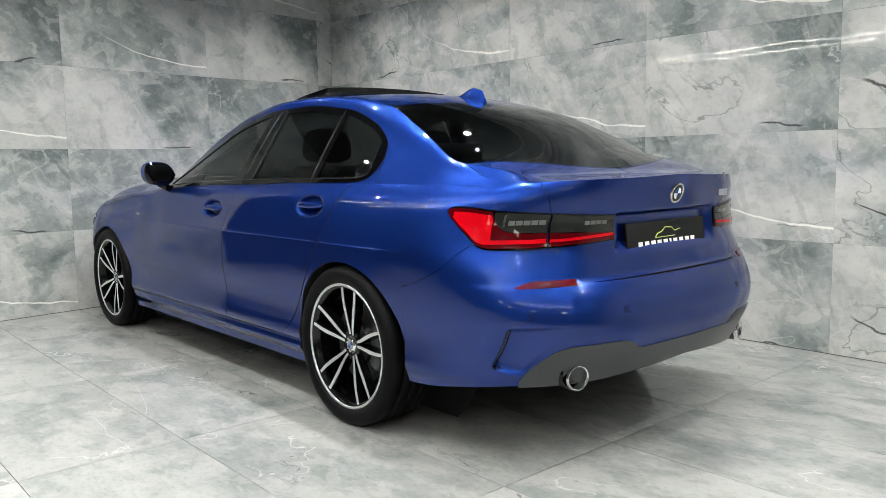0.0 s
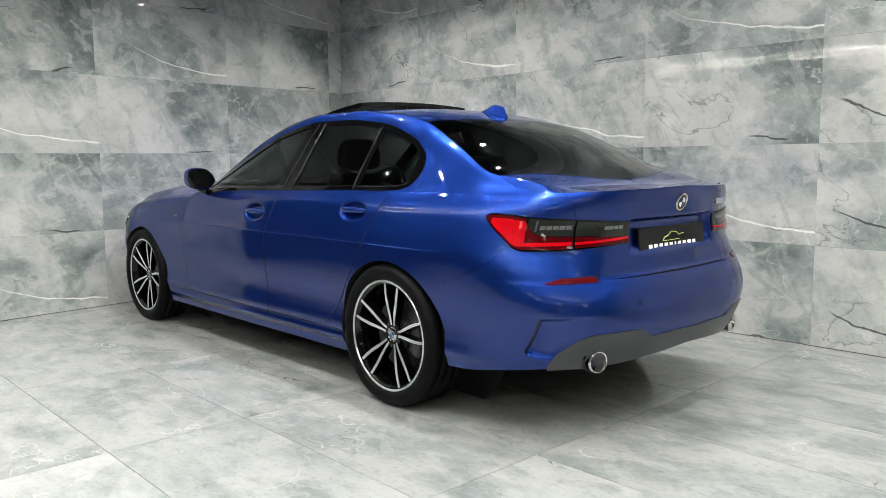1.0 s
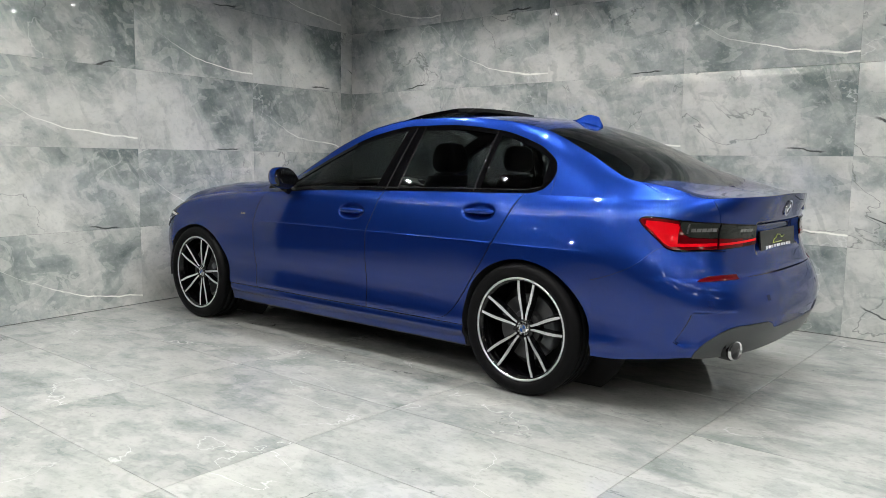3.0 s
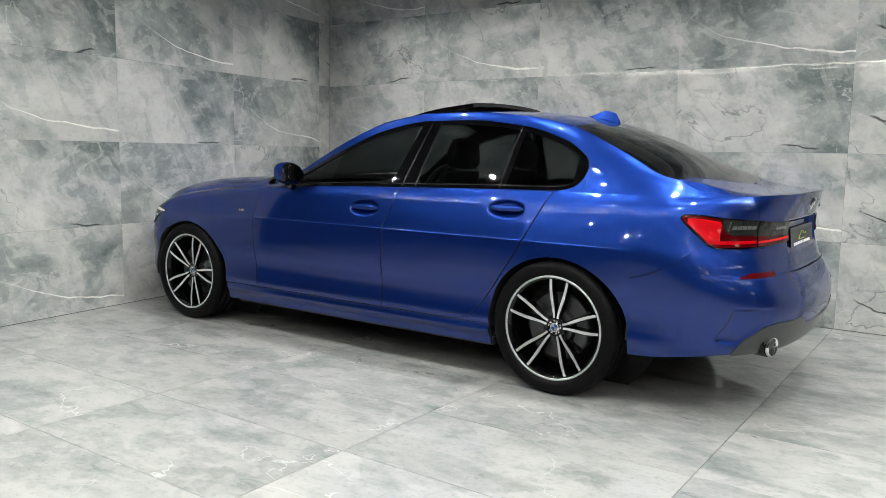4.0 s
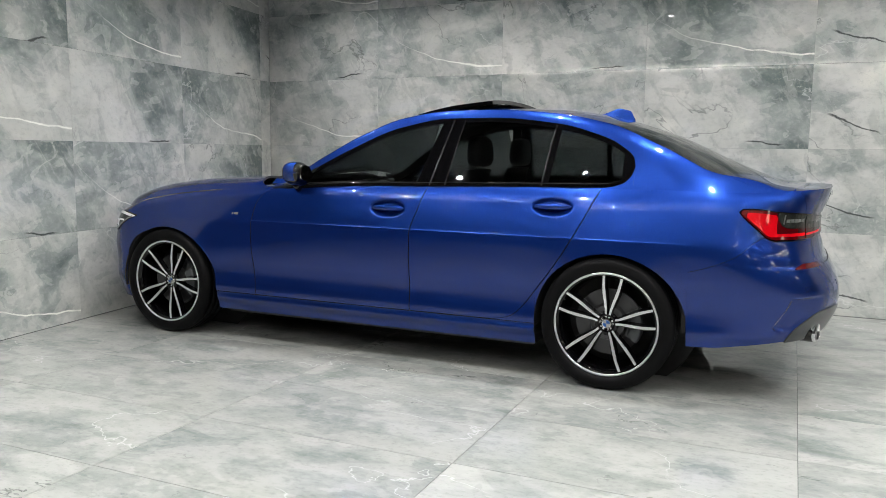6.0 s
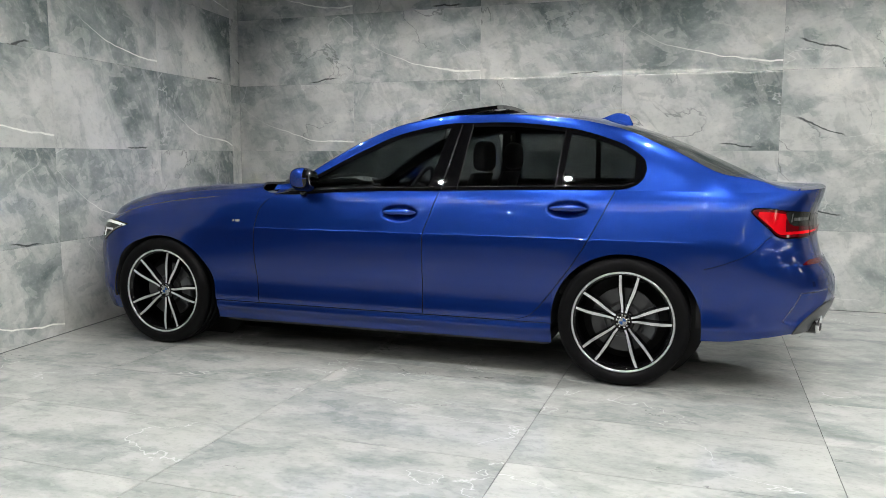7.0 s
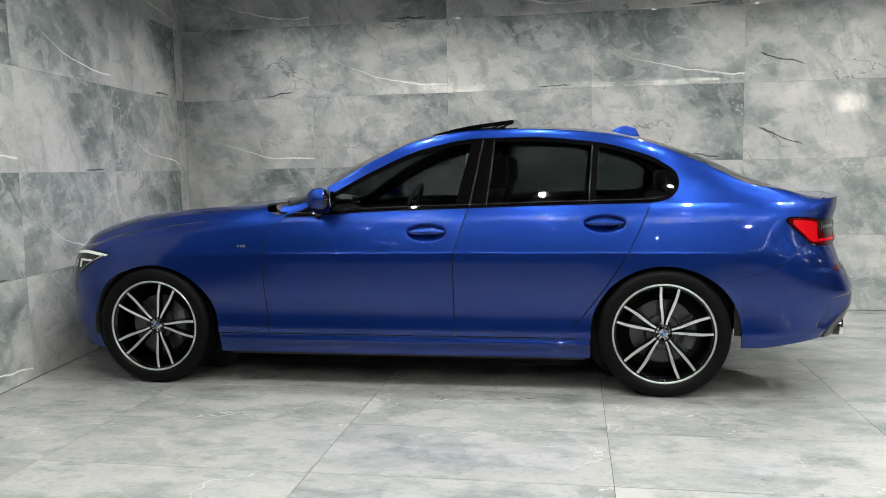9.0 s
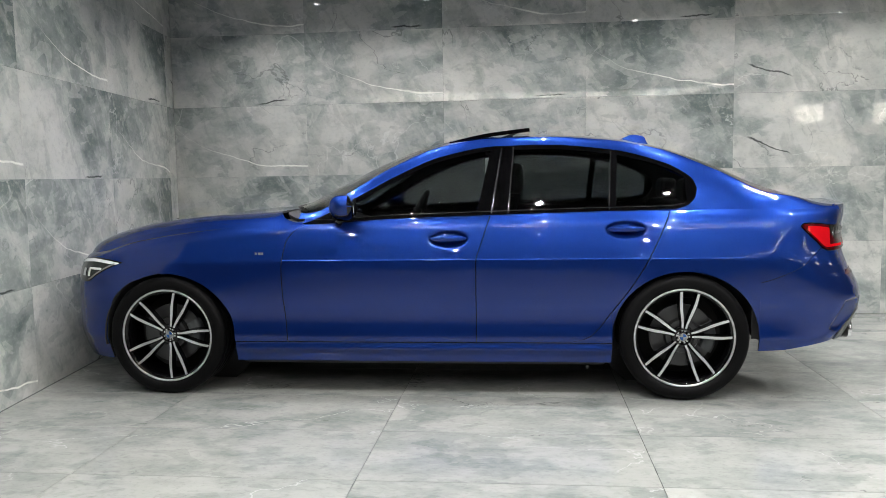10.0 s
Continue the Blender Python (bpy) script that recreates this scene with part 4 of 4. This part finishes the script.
    part("brake_caliper", bm, caliper_paint, top)
    return top


WHEEL_SIZE = 1.015
for y, phase in ((0.0, 83.0), (AXLE_F, 68.0)):
    for side in (-1, 1):
        w = wheel(180 - phase if side < 0 else phase)
        w.parent = car
        x, z = side * (0.79 if y < 1 else 0.774), 0.331 * WHEEL_SIZE - 0.001
        w.matrix_world = pose(x, y, z, 0, 0, 0 if side < 0 else 180) @ Matrix.Diagonal((1, WHEEL_SIZE, WHEEL_SIZE, 1))

# wheel housings and the underside
for y in (0.0, AXLE_F):
    for side in (-1, 1):
        rows = []
        for a in span(radians(-8), radians(184), 40):
            r = ARCH_R + 0.012
            rows.append([(side * x, y + r * math.cos(a) * ((ARCH_FORE if math.cos(a) > 0 else ARCH_AFT)[y] / ARCH_R), HUB_Z + r * math.sin(a)) for x in (0.870, 0.80, 0.60, 0.50)])
        part("wheel_housing", sheet(rows, 0.006, (0, y, 2.0)), inner_dark, car)
        bm = bmesh.new()
        lathe(bm, [(side * 0.50, 0.42), (side * 0.495, 0.001)], "x", 40)
        for v in bm.verts:
            v.co += Vector((0, y, HUB_Z))
        part("housing_end", bm, inner_dark, car)
bm = bmesh.new()
box(bm, (-0.78, 0.40, 0.16), (0.78, 2.44, 0.22), 0.01)
box(bm, (-0.49, -0.80, 0.30), (0.49, -0.30, 0.34), 0.01)
box(bm, (-0.49, -0.30, 0.20), (0.49, 0.40, 0.26), 0.01)
box(bm, (-0.49, 2.44, 0.17), (0.49, 3.45, 0.23), 0.01)
part("underbody", bm, inner_dark, car, "dark underbody panels")

# ---- the car: lights, trim and fittings ----
def decal(name, mat, parent, s0, s1, low, high, lift, thick=0.006, ns=50, nz=8, label=""):
    """A fitting that lies on the lower body between two heights, on both sides."""
    rows = [[lifted(s, low(s) + (high(s) - low(s)) * v, lift) for s in span(s0, s1, ns)] for v in span(0, 1, nz)]
    made = []
    for side, owner in zip((-1, 1), parent if isinstance(parent, (list, tuple)) else (parent, parent)):
        bm = sheet([[(side * p.x, p.y, p.z) for p in row] for row in rows], thick, (0, 1.2, 0.7))
        made.append(part(name, bm, mat, owner, label))
    return made


tail_top = curve([(-1.39, 0.889), (-1.244, 0.897), (-1.11, 0.906), (-0.85, 0.921), (-0.75, 0.931), (-0.67, 0.934), (-0.640, 0.932), (-0.625, 0.926), (-0.619, 0.918)])
tail_low = curve([(-1.39, 0.800), (-1.361, 0.797), (-1.15, 0.787), (-1.0, 0.784), (-0.86, 0.784), (-0.81, 0.792), (-0.74, 0.834), (-0.68, 0.871), (-0.640, 0.897), (-0.625, 0.910), (-0.619, 0.916)])
red_edge = curve([(-1.40, 0.828), (-1.125, 0.837), (-0.945, 0.842), (-0.905, 0.852), (-0.88, 0.872), (-0.845, 0.917), (-0.82, 0.94), (-0.6, 0.96)])
for name, s0, s1 in (("tail_light", -1.100, -0.619), ("boot_tail_light", -1.385, -1.104)):
    house = decal(name, gloss_black, car, s0, s1, tail_low, tail_top, 0.004, 0.02, 60, 10, "smoked tail light with a red lower band")
    a, b = s0 + 0.004, s1 - (0.012 if s1 > -0.7 else 0.004)
    decal("red_lens", red_lens, house, a, b, lambda s: tail_low(s) + 0.006, lambda s: min(tail_top(s) - 0.006, red_edge(s)), 0.010, 0.006, 60, 8, "glossy red lens")
    decal("smoked_lens", smoked_lens, house, a, min(b, -0.862), lambda s: min(red_edge(s) + 0.002, tail_top(s) - 0.008), lambda s: tail_top(s) - 0.006, 0.009, 0.005, 40, 6, "dark smoked lens")
    if s0 < -1.2:
        for q in span(-1.345, -1.245, 5)[:-1]:
            decal("reverse_lamp", lamp_grey, house, q, q + 0.021, lambda s: 0.860, lambda s: 0.874, 0.010, 0.004, 6, 4, "smoked clear lamp segment")
        decal("light_bar", red_glow, house, -1.375, -1.108, lambda s: tail_low(s) + 0.020, lambda s: tail_low(s) + 0.030, 0.012, 0.003, 24, 4, "bright red light bar")
    else:
        for q in span(-1.085, -0.925, 6)[:-1]:
            decal("indicator_lamp", lamp_grey, house, q, q + 0.028, lambda s: 0.868, lambda s: 0.884, 0.010, 0.004, 6, 4, "smoked clear lamp segment")
        decal("lamp_edge", chrome, house, -0.915, -0.905, lambda s: 0.862, lambda s: tail_top(s) - 0.012, 0.011, 0.004, 4, 6, "bright reflector edge")
        decal("light_bar", red_glow, house, -1.092, -0.86, lambda s: tail_low(s) + 0.020, lambda s: tail_low(s) + 0.034, 0.012, 0.003, 24, 4, "bright red light bar")
        decal("light_bar", red_glow, house, -0.86, -0.665, lambda s: max(tail_low(s) + 0.016, 0.804), lambda s: min(tail_top(s) - 0.018, red_edge(s) - 0.010), 0.012, 0.003, 30, 8, "bright red light bar")

decal("rear_reflector", reflector_red, car, -1.205, -0.955, lambda s: 0.655 + 0.012 * max(0, (-1.0 - s)) , lambda s: 0.660 + 0.018 * min(1.0, (-0.955 - s) / 0.08), 0.004, 0.006, 30, 4, "slim dark red reflector")

for q in (-0.985, -1.36):
    decal("parking_sensor", sensor_blue, car, q - 0.012, q + 0.012, lambda s: 0.548, lambda s: 0.572, 0.001, 0.003, 6, 5, "small round sensor")
# lower rear panel with the exhaust tips
decal("lower_rear_panel", satin_grey, car, -1.65, -0.936, lambda s: bumper_low(s) - 0.006, panel_top, 0.006, 0.016, 90, 12, "dark grey lower bumper panel")
rows = []
for v in span(0, 1, 16):
    z = 0.366 + 0.142 * v
    e = -0.812 - 0.072 * (z - 0.374) / 0.136 if z > 0.374 else -0.812 - 0.115 * (0.374 - z) / 0.037
    rows.append([lifted(e + 0.0012, z, -0.004), lifted(e - 0.0035, z, 0.003), lifted(e - 0.016, z, 0.002)])
both("slot_trim", rows, gloss_black, car, 0.004)

for side in (-1, 1):
    tip = new("exhaust")
    tip.parent = car
    tip.matrix_world = pose(side * 0.562, -0.943, 0.327, 0, 0, side * 15)
    bm = bmesh.new()
    lathe(bm, [(0.10, 0.043), (-0.014, 0.0465), (-0.022, 0.0460), (-0.0245, 0.0430), (-0.022, 0.0395), (-0.010, 0.0375), (0.09, 0.036)], "y", 40)
    part("exhaust_tip", bm, chrome, tip, "bright chrome exhaust tip")
    bm = bmesh.new()
    lathe(bm, [(0.10, 0.0385), (0.10, 0.0005)], "y", 32)
    part("exhaust_bore", bm, inner_dark, tip)
    bm = bmesh.new()
    lathe(bm, [(0.05, 0.060), (-0.003, 0.060), (-0.006, 0.057), (-0.003, 0.053), (0.012, 0.047), (0.05, 0.046)], "y", 40)
    for v in bm.verts:
        v.co.z += 0.010
    part("exhaust_collar", bm, gloss_black, tip, "dark surround")

# plate with plain bars in place of its writing
plate = new("licence_plate")
plate.parent = car
plate.matrix_world = pose(0, -0.952, 0.790, -6, 0, 0)
bm = bmesh.new()
box(bm, (-0.272, 0.0, -0.062), (0.272, 0.012, 0.062), 0.003)
part("plate_board", bm, plate_black, plate, "black plate")
x = -0.200
for k in range(10):
    w = 0.012 if k == 5 else 0.027
    bm = bmesh.new()
    box(bm, (x, -0.0015, -0.040), (x + w, 0.001, -0.014))
    part("plain_bar", bm, plate_white, plate, "white bar")
    x += w + 0.015
bm = bmesh.new()
pts = [(-0.085, 0.0, -0.002), (-0.07, 0, 0.012), (-0.04, 0, 0.018), (-0.015, 0, 0.034), (0.03, 0, 0.030), (0.05, 0, 0.016), (0.09, 0, 0.022)]
tube(bm, [(x, -0.001, z) for x, _, z in pts], 0.0022, 6)
part("emblem_line", bm, plate_green, plate, "plain green line")
bm = bmesh.new()
tube(bm, [(-0.088, -0.001, -0.004), (0.05, -0.001, -0.003)], 0.0016, 6)
part("emblem_line", bm, plate_green, plate)

# round emblem, and plain bars for the model name
emblem = new("emblem")
emblem.parent = car
emblem.matrix_world = pose(0, -0.9895, 0.956, 18, 0, 0)
bm = bmesh.new()
lathe(bm, [(0.004, 0.041), (-0.004, 0.041), (-0.005, 0.038), (-0.004, 0.0335), (0.0, 0.033)], "y", 40)
part("emblem_ring", bm, chrome, emblem, "chrome ring")
bm = bmesh.new()
lathe(bm, [(-0.002, 0.034), (-0.003, 0.0225)], "y", 40)
part("emblem_band", bm, gloss_black, emblem)
for k in range(4):
    bm = bmesh.new()
    bm.faces.new([bm.verts.new((0.0225 * q * math.cos(a), -0.0035, 0.0225 * q * math.sin(a))) for q, a in [(0, 0)] + [(1, a) for a in span(math.pi / 2 * k, math.pi / 2 * (k + 1), 8)]])
    bmesh.ops.recalc_face_normals(bm, faces=bm.faces)
    part("emblem_quarter", bm, badge_blue if k % 2 else plate_white, emblem)
name_bars = new("model_badge")
name_bars.parent = car
for k in range(4):
    q = rear_s(0.345 + 0.024 * k, 0.945)
    p, e = skin(q, 0.945), skin(rear_s(0.363 + 0.024 * k, 0.945), 0.945)
    bm = bmesh.new()
    box(bm, (p.x, min(p.y, e.y) - 0.004, 0.932), (e.x, max(p.y, e.y) + 0.004, 0.958), 0.001, 1)
    part("plain_bar", bm, chrome, name_bars, "chrome bar")

# headlights
hl_top = curve([(3.09, 0.753), (3.2, 0.767), (3.35, 0.775), (3.5, 0.768), (3.65, 0.755), (3.9, 0.73)])
hl_low = curve([(3.09, 0.750), (3.2, 0.715), (3.3, 0.677), (3.40, 0.638), (3.5, 0.632), (3.9, 0.632)])
hs = 3.092
lamps = decal("headlight", gloss_black, car, hs, 3.85, hl_low, hl_top, 0.003, 0.03, 60, 10, "headlight with a clear lens and bright lamp bars")
decal("lamp_bowl", smoked_lens, lamps, hs + 0.06, 3.8, lambda s: hl_low(s) + 0.012, lambda s: hl_top(s) - 0.020, 0.006, 0.003, 40, 6, "dark grey reflector bowl")
decal("daytime_bar", lamp_white, lamps, hs + 0.02, 3.8, lambda s: max(hl_top(s) - 0.022, hl_low(s) + 0.003), lambda s: hl_top(s) - 0.006, 0.008, 0.004, 40, 4, "bright lamp bar")
decal("daytime_bar", bowl_grey, lamps, hs + 0.05, 3.40, lambda s: hl_low(s) + 0.006, lambda s: hl_low(s) + 0.015, 0.008, 0.004, 30, 4, "bright lamp bar")
decal("lamp_hook", lamp_white, lamps, 3.255, 3.40, lambda s: 0.708, lambda s: 0.720, 0.010, 0.005, 16, 4, "bright hooked lamp guide")
decal("lamp_hook", lamp_white, lamps, 3.385, 3.405, lambda s: 0.668, lambda s: 0.708, 0.010, 0.005, 6, 6, "bright hooked lamp guide")
decal("lamp_lens", chrome, lamps, 3.45, 3.50, lambda s: 0.668, lambda s: 0.712, 0.009, 0.004, 8, 6, "round bright projector")
# wing badge: plain bars
for k, w in enumerate((0.010, 0.016, 0.012)):
    a = 2.322 - 0.018 * k
    decal("wing_badge_bar", badge_white, car, a - w, a, lambda s: 0.790, lambda s: 0.803, 0.002, 0.003, 4, 3)

# door handles
for doors, (cy, cz) in ((front_doors, HANDLES[0]), (rear_doors, HANDLES[1])):
    for side, door in zip((-1, 1), doors):
        bm = bmesh.new()
        pts, rad = [], []
        for k in span(-1, 1, 21):
            y = cy + 0.100 * k
            pts.append((side * (half_width(y, cz) + 0.010 * (1 - k ** 4) - 0.006), y, cz + 0.003))
            rad.append(0.0155 * math.sqrt(max(0.02, 1 - k ** 4)))
        tube(bm, pts, rad, 14)
        part("door_handle", bm, paint, door, "blue pull handle")

# shark-fin aerial
bm = bmesh.new()
rows = []
for k in span(0, 1, 18):
    y = 0.255 - 0.20 * k
    h = 0.054 * (blend(k, -0.05, 0.62) if k < 0.86 else 1 - 0.75 * blend(k, 0.86, 1.0))
    w = 0.032 * math.sqrt(max(0.03, 1 - (2 * k - 1) ** 4))
    base = roof(0, y).z - 0.006
    rows.append([(w * math.cos(a) * (1 - 0.8 * math.sin(a) ** 0.9), y, base + (h + 0.006) * math.sin(a)) for a in span(0, math.pi, 15)])
bm = sheet(rows, 0, (0, 0.15, 1.0))
bmesh.ops.holes_fill(bm, edges=bm.edges)
part("roof_aerial", bm, paint, car, "blue shark-fin aerial")

# tilted glass sunroof
panel = new("sunroof")
panel.parent = car
half = SUN_F * 0.534 - 0.004
rows = []
for v in span(0, 1, 14):
    y = 1.275 - 0.475 * v
    rows.append([(half * f, y, roof(f * SUN_F, y).z + 0.004 + 0.044 * v) for f in span(-1, 1, 25)])
part("sunroof_glass", sheet(rows, 0.022, (0, 1.0, 0.9)), gloss_black, panel, "black tilted glass panel")
for side in (-1, 1):
    bm = bmesh.new()
    tube(bm, [(side * half * 0.9, 1.0, roof(0.7, 1.0).z - 0.02), (side * half * 0.9, 0.83, roof(0.7, 0.83).z + 0.035)], 0.006, 8)
    part("lift_arm", bm, inner_dark, panel)

# door mirrors
for side, door in zip((-1, 1), front_doors):
    mir = new("door_mirror")
    mir.parent = car
    bm = bmesh.new()
    rows = []
    for k in span(0, 1, 20):
        u = 2 * k - 1
        x = 0.845 + 0.180 * k
        h = 0.068 * (1 - abs(u) ** 3.0) ** 0.5 * (1 - 0.12 * k) + 0.004
        d = 0.092 * (1 - abs(u) ** 3.5) ** 0.6 * (1 - 0.25 * k) + 0.004
        cy, cz = 1.800 - 0.010 * k, 1.040 + 0.018 * k
        ring = []
        for a in span(0, 2 * math.pi, 29):
            c, t = math.cos(a), math.sin(a)
            yy = cy + (d if c > 0 else 0.055) * math.copysign(abs(c) ** 0.8, c)
            ring.append((side * x, yy, cz + h * math.copysign(abs(t) ** 0.85, t)))
        rows.append(ring)
    bm = sheet(rows, 0, (side * 0.94, 1.8, 1.04))
    bmesh.ops.holes_fill(bm, edges=bm.edges)
    for f in bm.faces:
        f.material_index = 1 if f.calc_center_median().z < 1.012 or f.calc_center_median().y < 1.765 else 0
    cap = part("mirror_housing", bm, [paint, gloss_black], mir, "blue mirror cap with a black lower half")
    rows = [[(side * (0.865 + 0.135 * k), 1.7425 - 0.012 * k, 1.045 + 0.016 * k + 0.044 * v * (1 - abs(2 * k - 1) ** 4) ** 0.5) for k in span(0, 1, 15)] for v in span(-1, 1, 7)]
    part("mirror_glass", sheet(rows, 0.003, (side * 0.93, 1.9, 1.04)), chrome, mir, "mirror glass")
    bm = bmesh.new()
    tube(bm, [(side * 0.800, 1.865, 0.945), (side * 0.855, 1.845, 0.965), (side * 0.905, 1.825, 0.995)], [0.026, 0.020, 0.026], 12)
    part("mirror_foot", bm, gloss_black, mir)

# cowl with wiper arms at the windscreen's foot
rows = [[(x, 2.262 - 0.235 * (x / 0.72) ** 2 + 0.075 * v, roof(0.0, 2.27).z - 0.004 - 0.010 * v - 0.026 * abs(x / 0.72) ** 3) for x in span(-0.665, 0.665, 31)] for v in span(0, 1, 4)]
part("cowl", sheet(rows, 0.02, (0, 2.3, 0.4)), inner_dark, car)
for x0, x1 in ((-0.55, 0.05), (0.02, 0.55)):
    bm = bmesh.new()
    tube(bm, [(x0, 2.27 - 0.26 * (x0 / 0.74) ** 2, 1.022), (x0 + 0.3, 2.27 - 0.26 * ((x0 + 0.3) / 0.74) ** 2, 1.030), (x1, 2.235 - 0.2 * (x1 / 0.74) ** 2, 1.040)], 0.007, 8)
    part("wiper", bm, inner_dark, car)

# inner liner behind the panels
rows = [[lifted(s, z, -0.05) for s in span(-0.36, -1.648, 50)] for z in span(0.32, 0.97, 12)]
both("inner_liner", rows, inner_dark, car, 0.004)
rows = [[lifted(y, z, -0.055) for y in span(0.40, 2.42, 40)] for z in span(0.22, 0.945, 12)]
both("inner_liner", rows, leather, car, 0.004, "dark door lining")
rows = [[roof(f * 0.97, y) + Vector((0, 0, -0.030)) for f in span(-1, 1, 21)] for y in span(0.07, SUN_A - 0.02, 16)]
part("headliner", sheet(rows, 0.004, (0, 0.8, 2.5)), leather, car)

# seats, wheel and dashboard
def seat(x, y):
    top = new("seat")
    top.parent = car
    bm = bmesh.new()
    box(bm, (-0.25, -0.02, 0.36), (0.25, 0.50, 0.52), 0.05, 3)
    part("cushion", bm, leather, top)
    bm = bmesh.new()
    rows = []
    for k in span(0, 1, 14):
        w = 0.24 - 0.05 * k ** 3
        z, yy = 0.46 + 0.62 * k, -0.02 - 0.20 * k
        rows.append([(w * math.cos(a), yy + 0.065 * (1 - 0.3 * k) * math.sin(a), z) for a in span(0, 2 * math.pi, 21)])
    bm = sheet(rows, 0, (0, -0.1, 0.7))
    bmesh.ops.holes_fill(bm, edges=bm.edges)
    part("backrest", bm, leather, top)
    bm = bmesh.new()
    bmesh.ops.create_uvsphere(bm, u_segments=28, v_segments=18, radius=1.0)
    for v in bm.verts:
        q = [math.copysign(abs(c) ** 0.62, c) for c in v.co]
        v.co = Vector((0.14 * q[0] * (1 - 0.12 * q[2]), -0.235 + 0.05 * q[1], 1.185 + 0.092 * q[2]))
    for f in bm.faces:
        f.smooth = True
    part("headrest", bm, leather, top)
    top.matrix_world = pose(x, y, 0)
    return top


for x in (-0.37, 0.37):
    seat(x, 1.12)
bm = bmesh.new()
box(bm, (-0.66, -0.02, 0.40), (0.66, 0.48, 0.56), 0.05, 3)
part("rear_bench", bm, leather, car)
bm = bmesh.new()
r = box(bm, (-0.64, -0.16, 0.50), (0.64, -0.02, 1.03), 0.05, 3)
part("rear_backrest", bm, leather, car)
for x in (-0.36, 0.36):
    bm = bmesh.new()
    box(bm, (x - 0.13, -0.17, 1.03), (x + 0.13, -0.07, 1.17), 0.035, 3)
    part("rear_headrest", bm, leather, car)
bm = bmesh.new()
box(bm, (-0.62, -0.70, 1.00), (0.62, -0.14, 1.02), 0.005)
part("parcel_shelf", bm, leather, car)
bm = bmesh.new()
rows = [[(x, 1.72 + 0.62 * v, 0.78 + 0.20 * math.sin(v * math.pi * 0.62) - 0.02 * v) for x in span(-0.72, 0.72, 9)] for v in span(0, 1, 12)]
part("dashboard", sheet(rows, 0.02, (0, 2.0, 0.5)), leather, car)
bm = bmesh.new()
ring = [(0.185 * math.cos(a), 0, 0.185 * math.sin(a)) for a in span(0, 2 * math.pi, 33)]
tube(bm, ring, 0.016, 10)
box(bm, (-0.17, -0.01, -0.02), (0.17, 0.02, 0.02), 0.01)
box(bm, (-0.05, -0.02, -0.06), (0.05, 0.04, 0.06), 0.02)
wheel_ob = part("steering_wheel", bm, leather, car)
wheel_ob.matrix_world = pose(0.37, 1.58, 0.93, 24, 0, 0)


# ---- floor and wall tiles ----
def tile_mesh(name, w, h, mat, flat=False):
    bm = bmesh.new()
    if flat:
        box(bm, (0.0014, 0.0014, -0.009), (w - 0.0014, h - 0.0014, 0.0))
    else:
        box(bm, (0.0006, 0.0, 0.0006), (w - 0.0006, 0.012, h - 0.0006))
    me = bpy.data.meshes.new(name)
    bm.to_mesh(me)
    bm.free()
    me.materials.append(mat)
    return me


dice = random.Random(7)


def uneven():
    """Tiles are never laid quite flush."""
    return pose(0, 0, 0, dice.uniform(-0.10, 0.10), 0, dice.uniform(-0.07, 0.07))


floor_mesh = tile_mesh("tile", 0.602, 1.206, marble_floor, True)
for i in range(-13, 5):
    for j in range(-6, 4 if i > -3 else 6):
        t = new("tile", floor_mesh)
        t.parent = floor
        t.matrix_world = pose(-0.872 + 0.602 * i, 0.311 + 1.206 * j, 0.0)
tiles = {k: tile_mesh("tile", COL, ROW, m) for k, m in (("a", marble_a), ("b", marble_b), ("c", marble_c))}
for k in range(5):
    for j in range(9):
        kind = "ba"[(j + k) % 2] if j < 4 else "c"
        t = new("tile", tiles[kind])
        t.parent = wall_east
        t.matrix_world = pose(BACK_X, CORNER_Y - 0.002 - COL * j, ROW * k, 0, 0, -90) @ uneven()
    for j in range(-1, 2):
        t = new("tile", tiles["ab"[(j + k) % 2]])
        t.parent = wall_north
        t.matrix_world = pose(LEFT_X, LEFT_Y, 0, 0, 0, WALL_TURN) @ pose(COL * j, 0, ROW * k) @ uneven()
    t = new("tile", tile_mesh("tile", 0.17, ROW, "ab"[k % 2] == "a" and marble_a or marble_c))
    t.parent = wall_north
    t.matrix_world = pose(LEFT_X, LEFT_Y, 0, 0, 0, WALL_TURN) @ pose(COL * 2, 0, ROW * k)
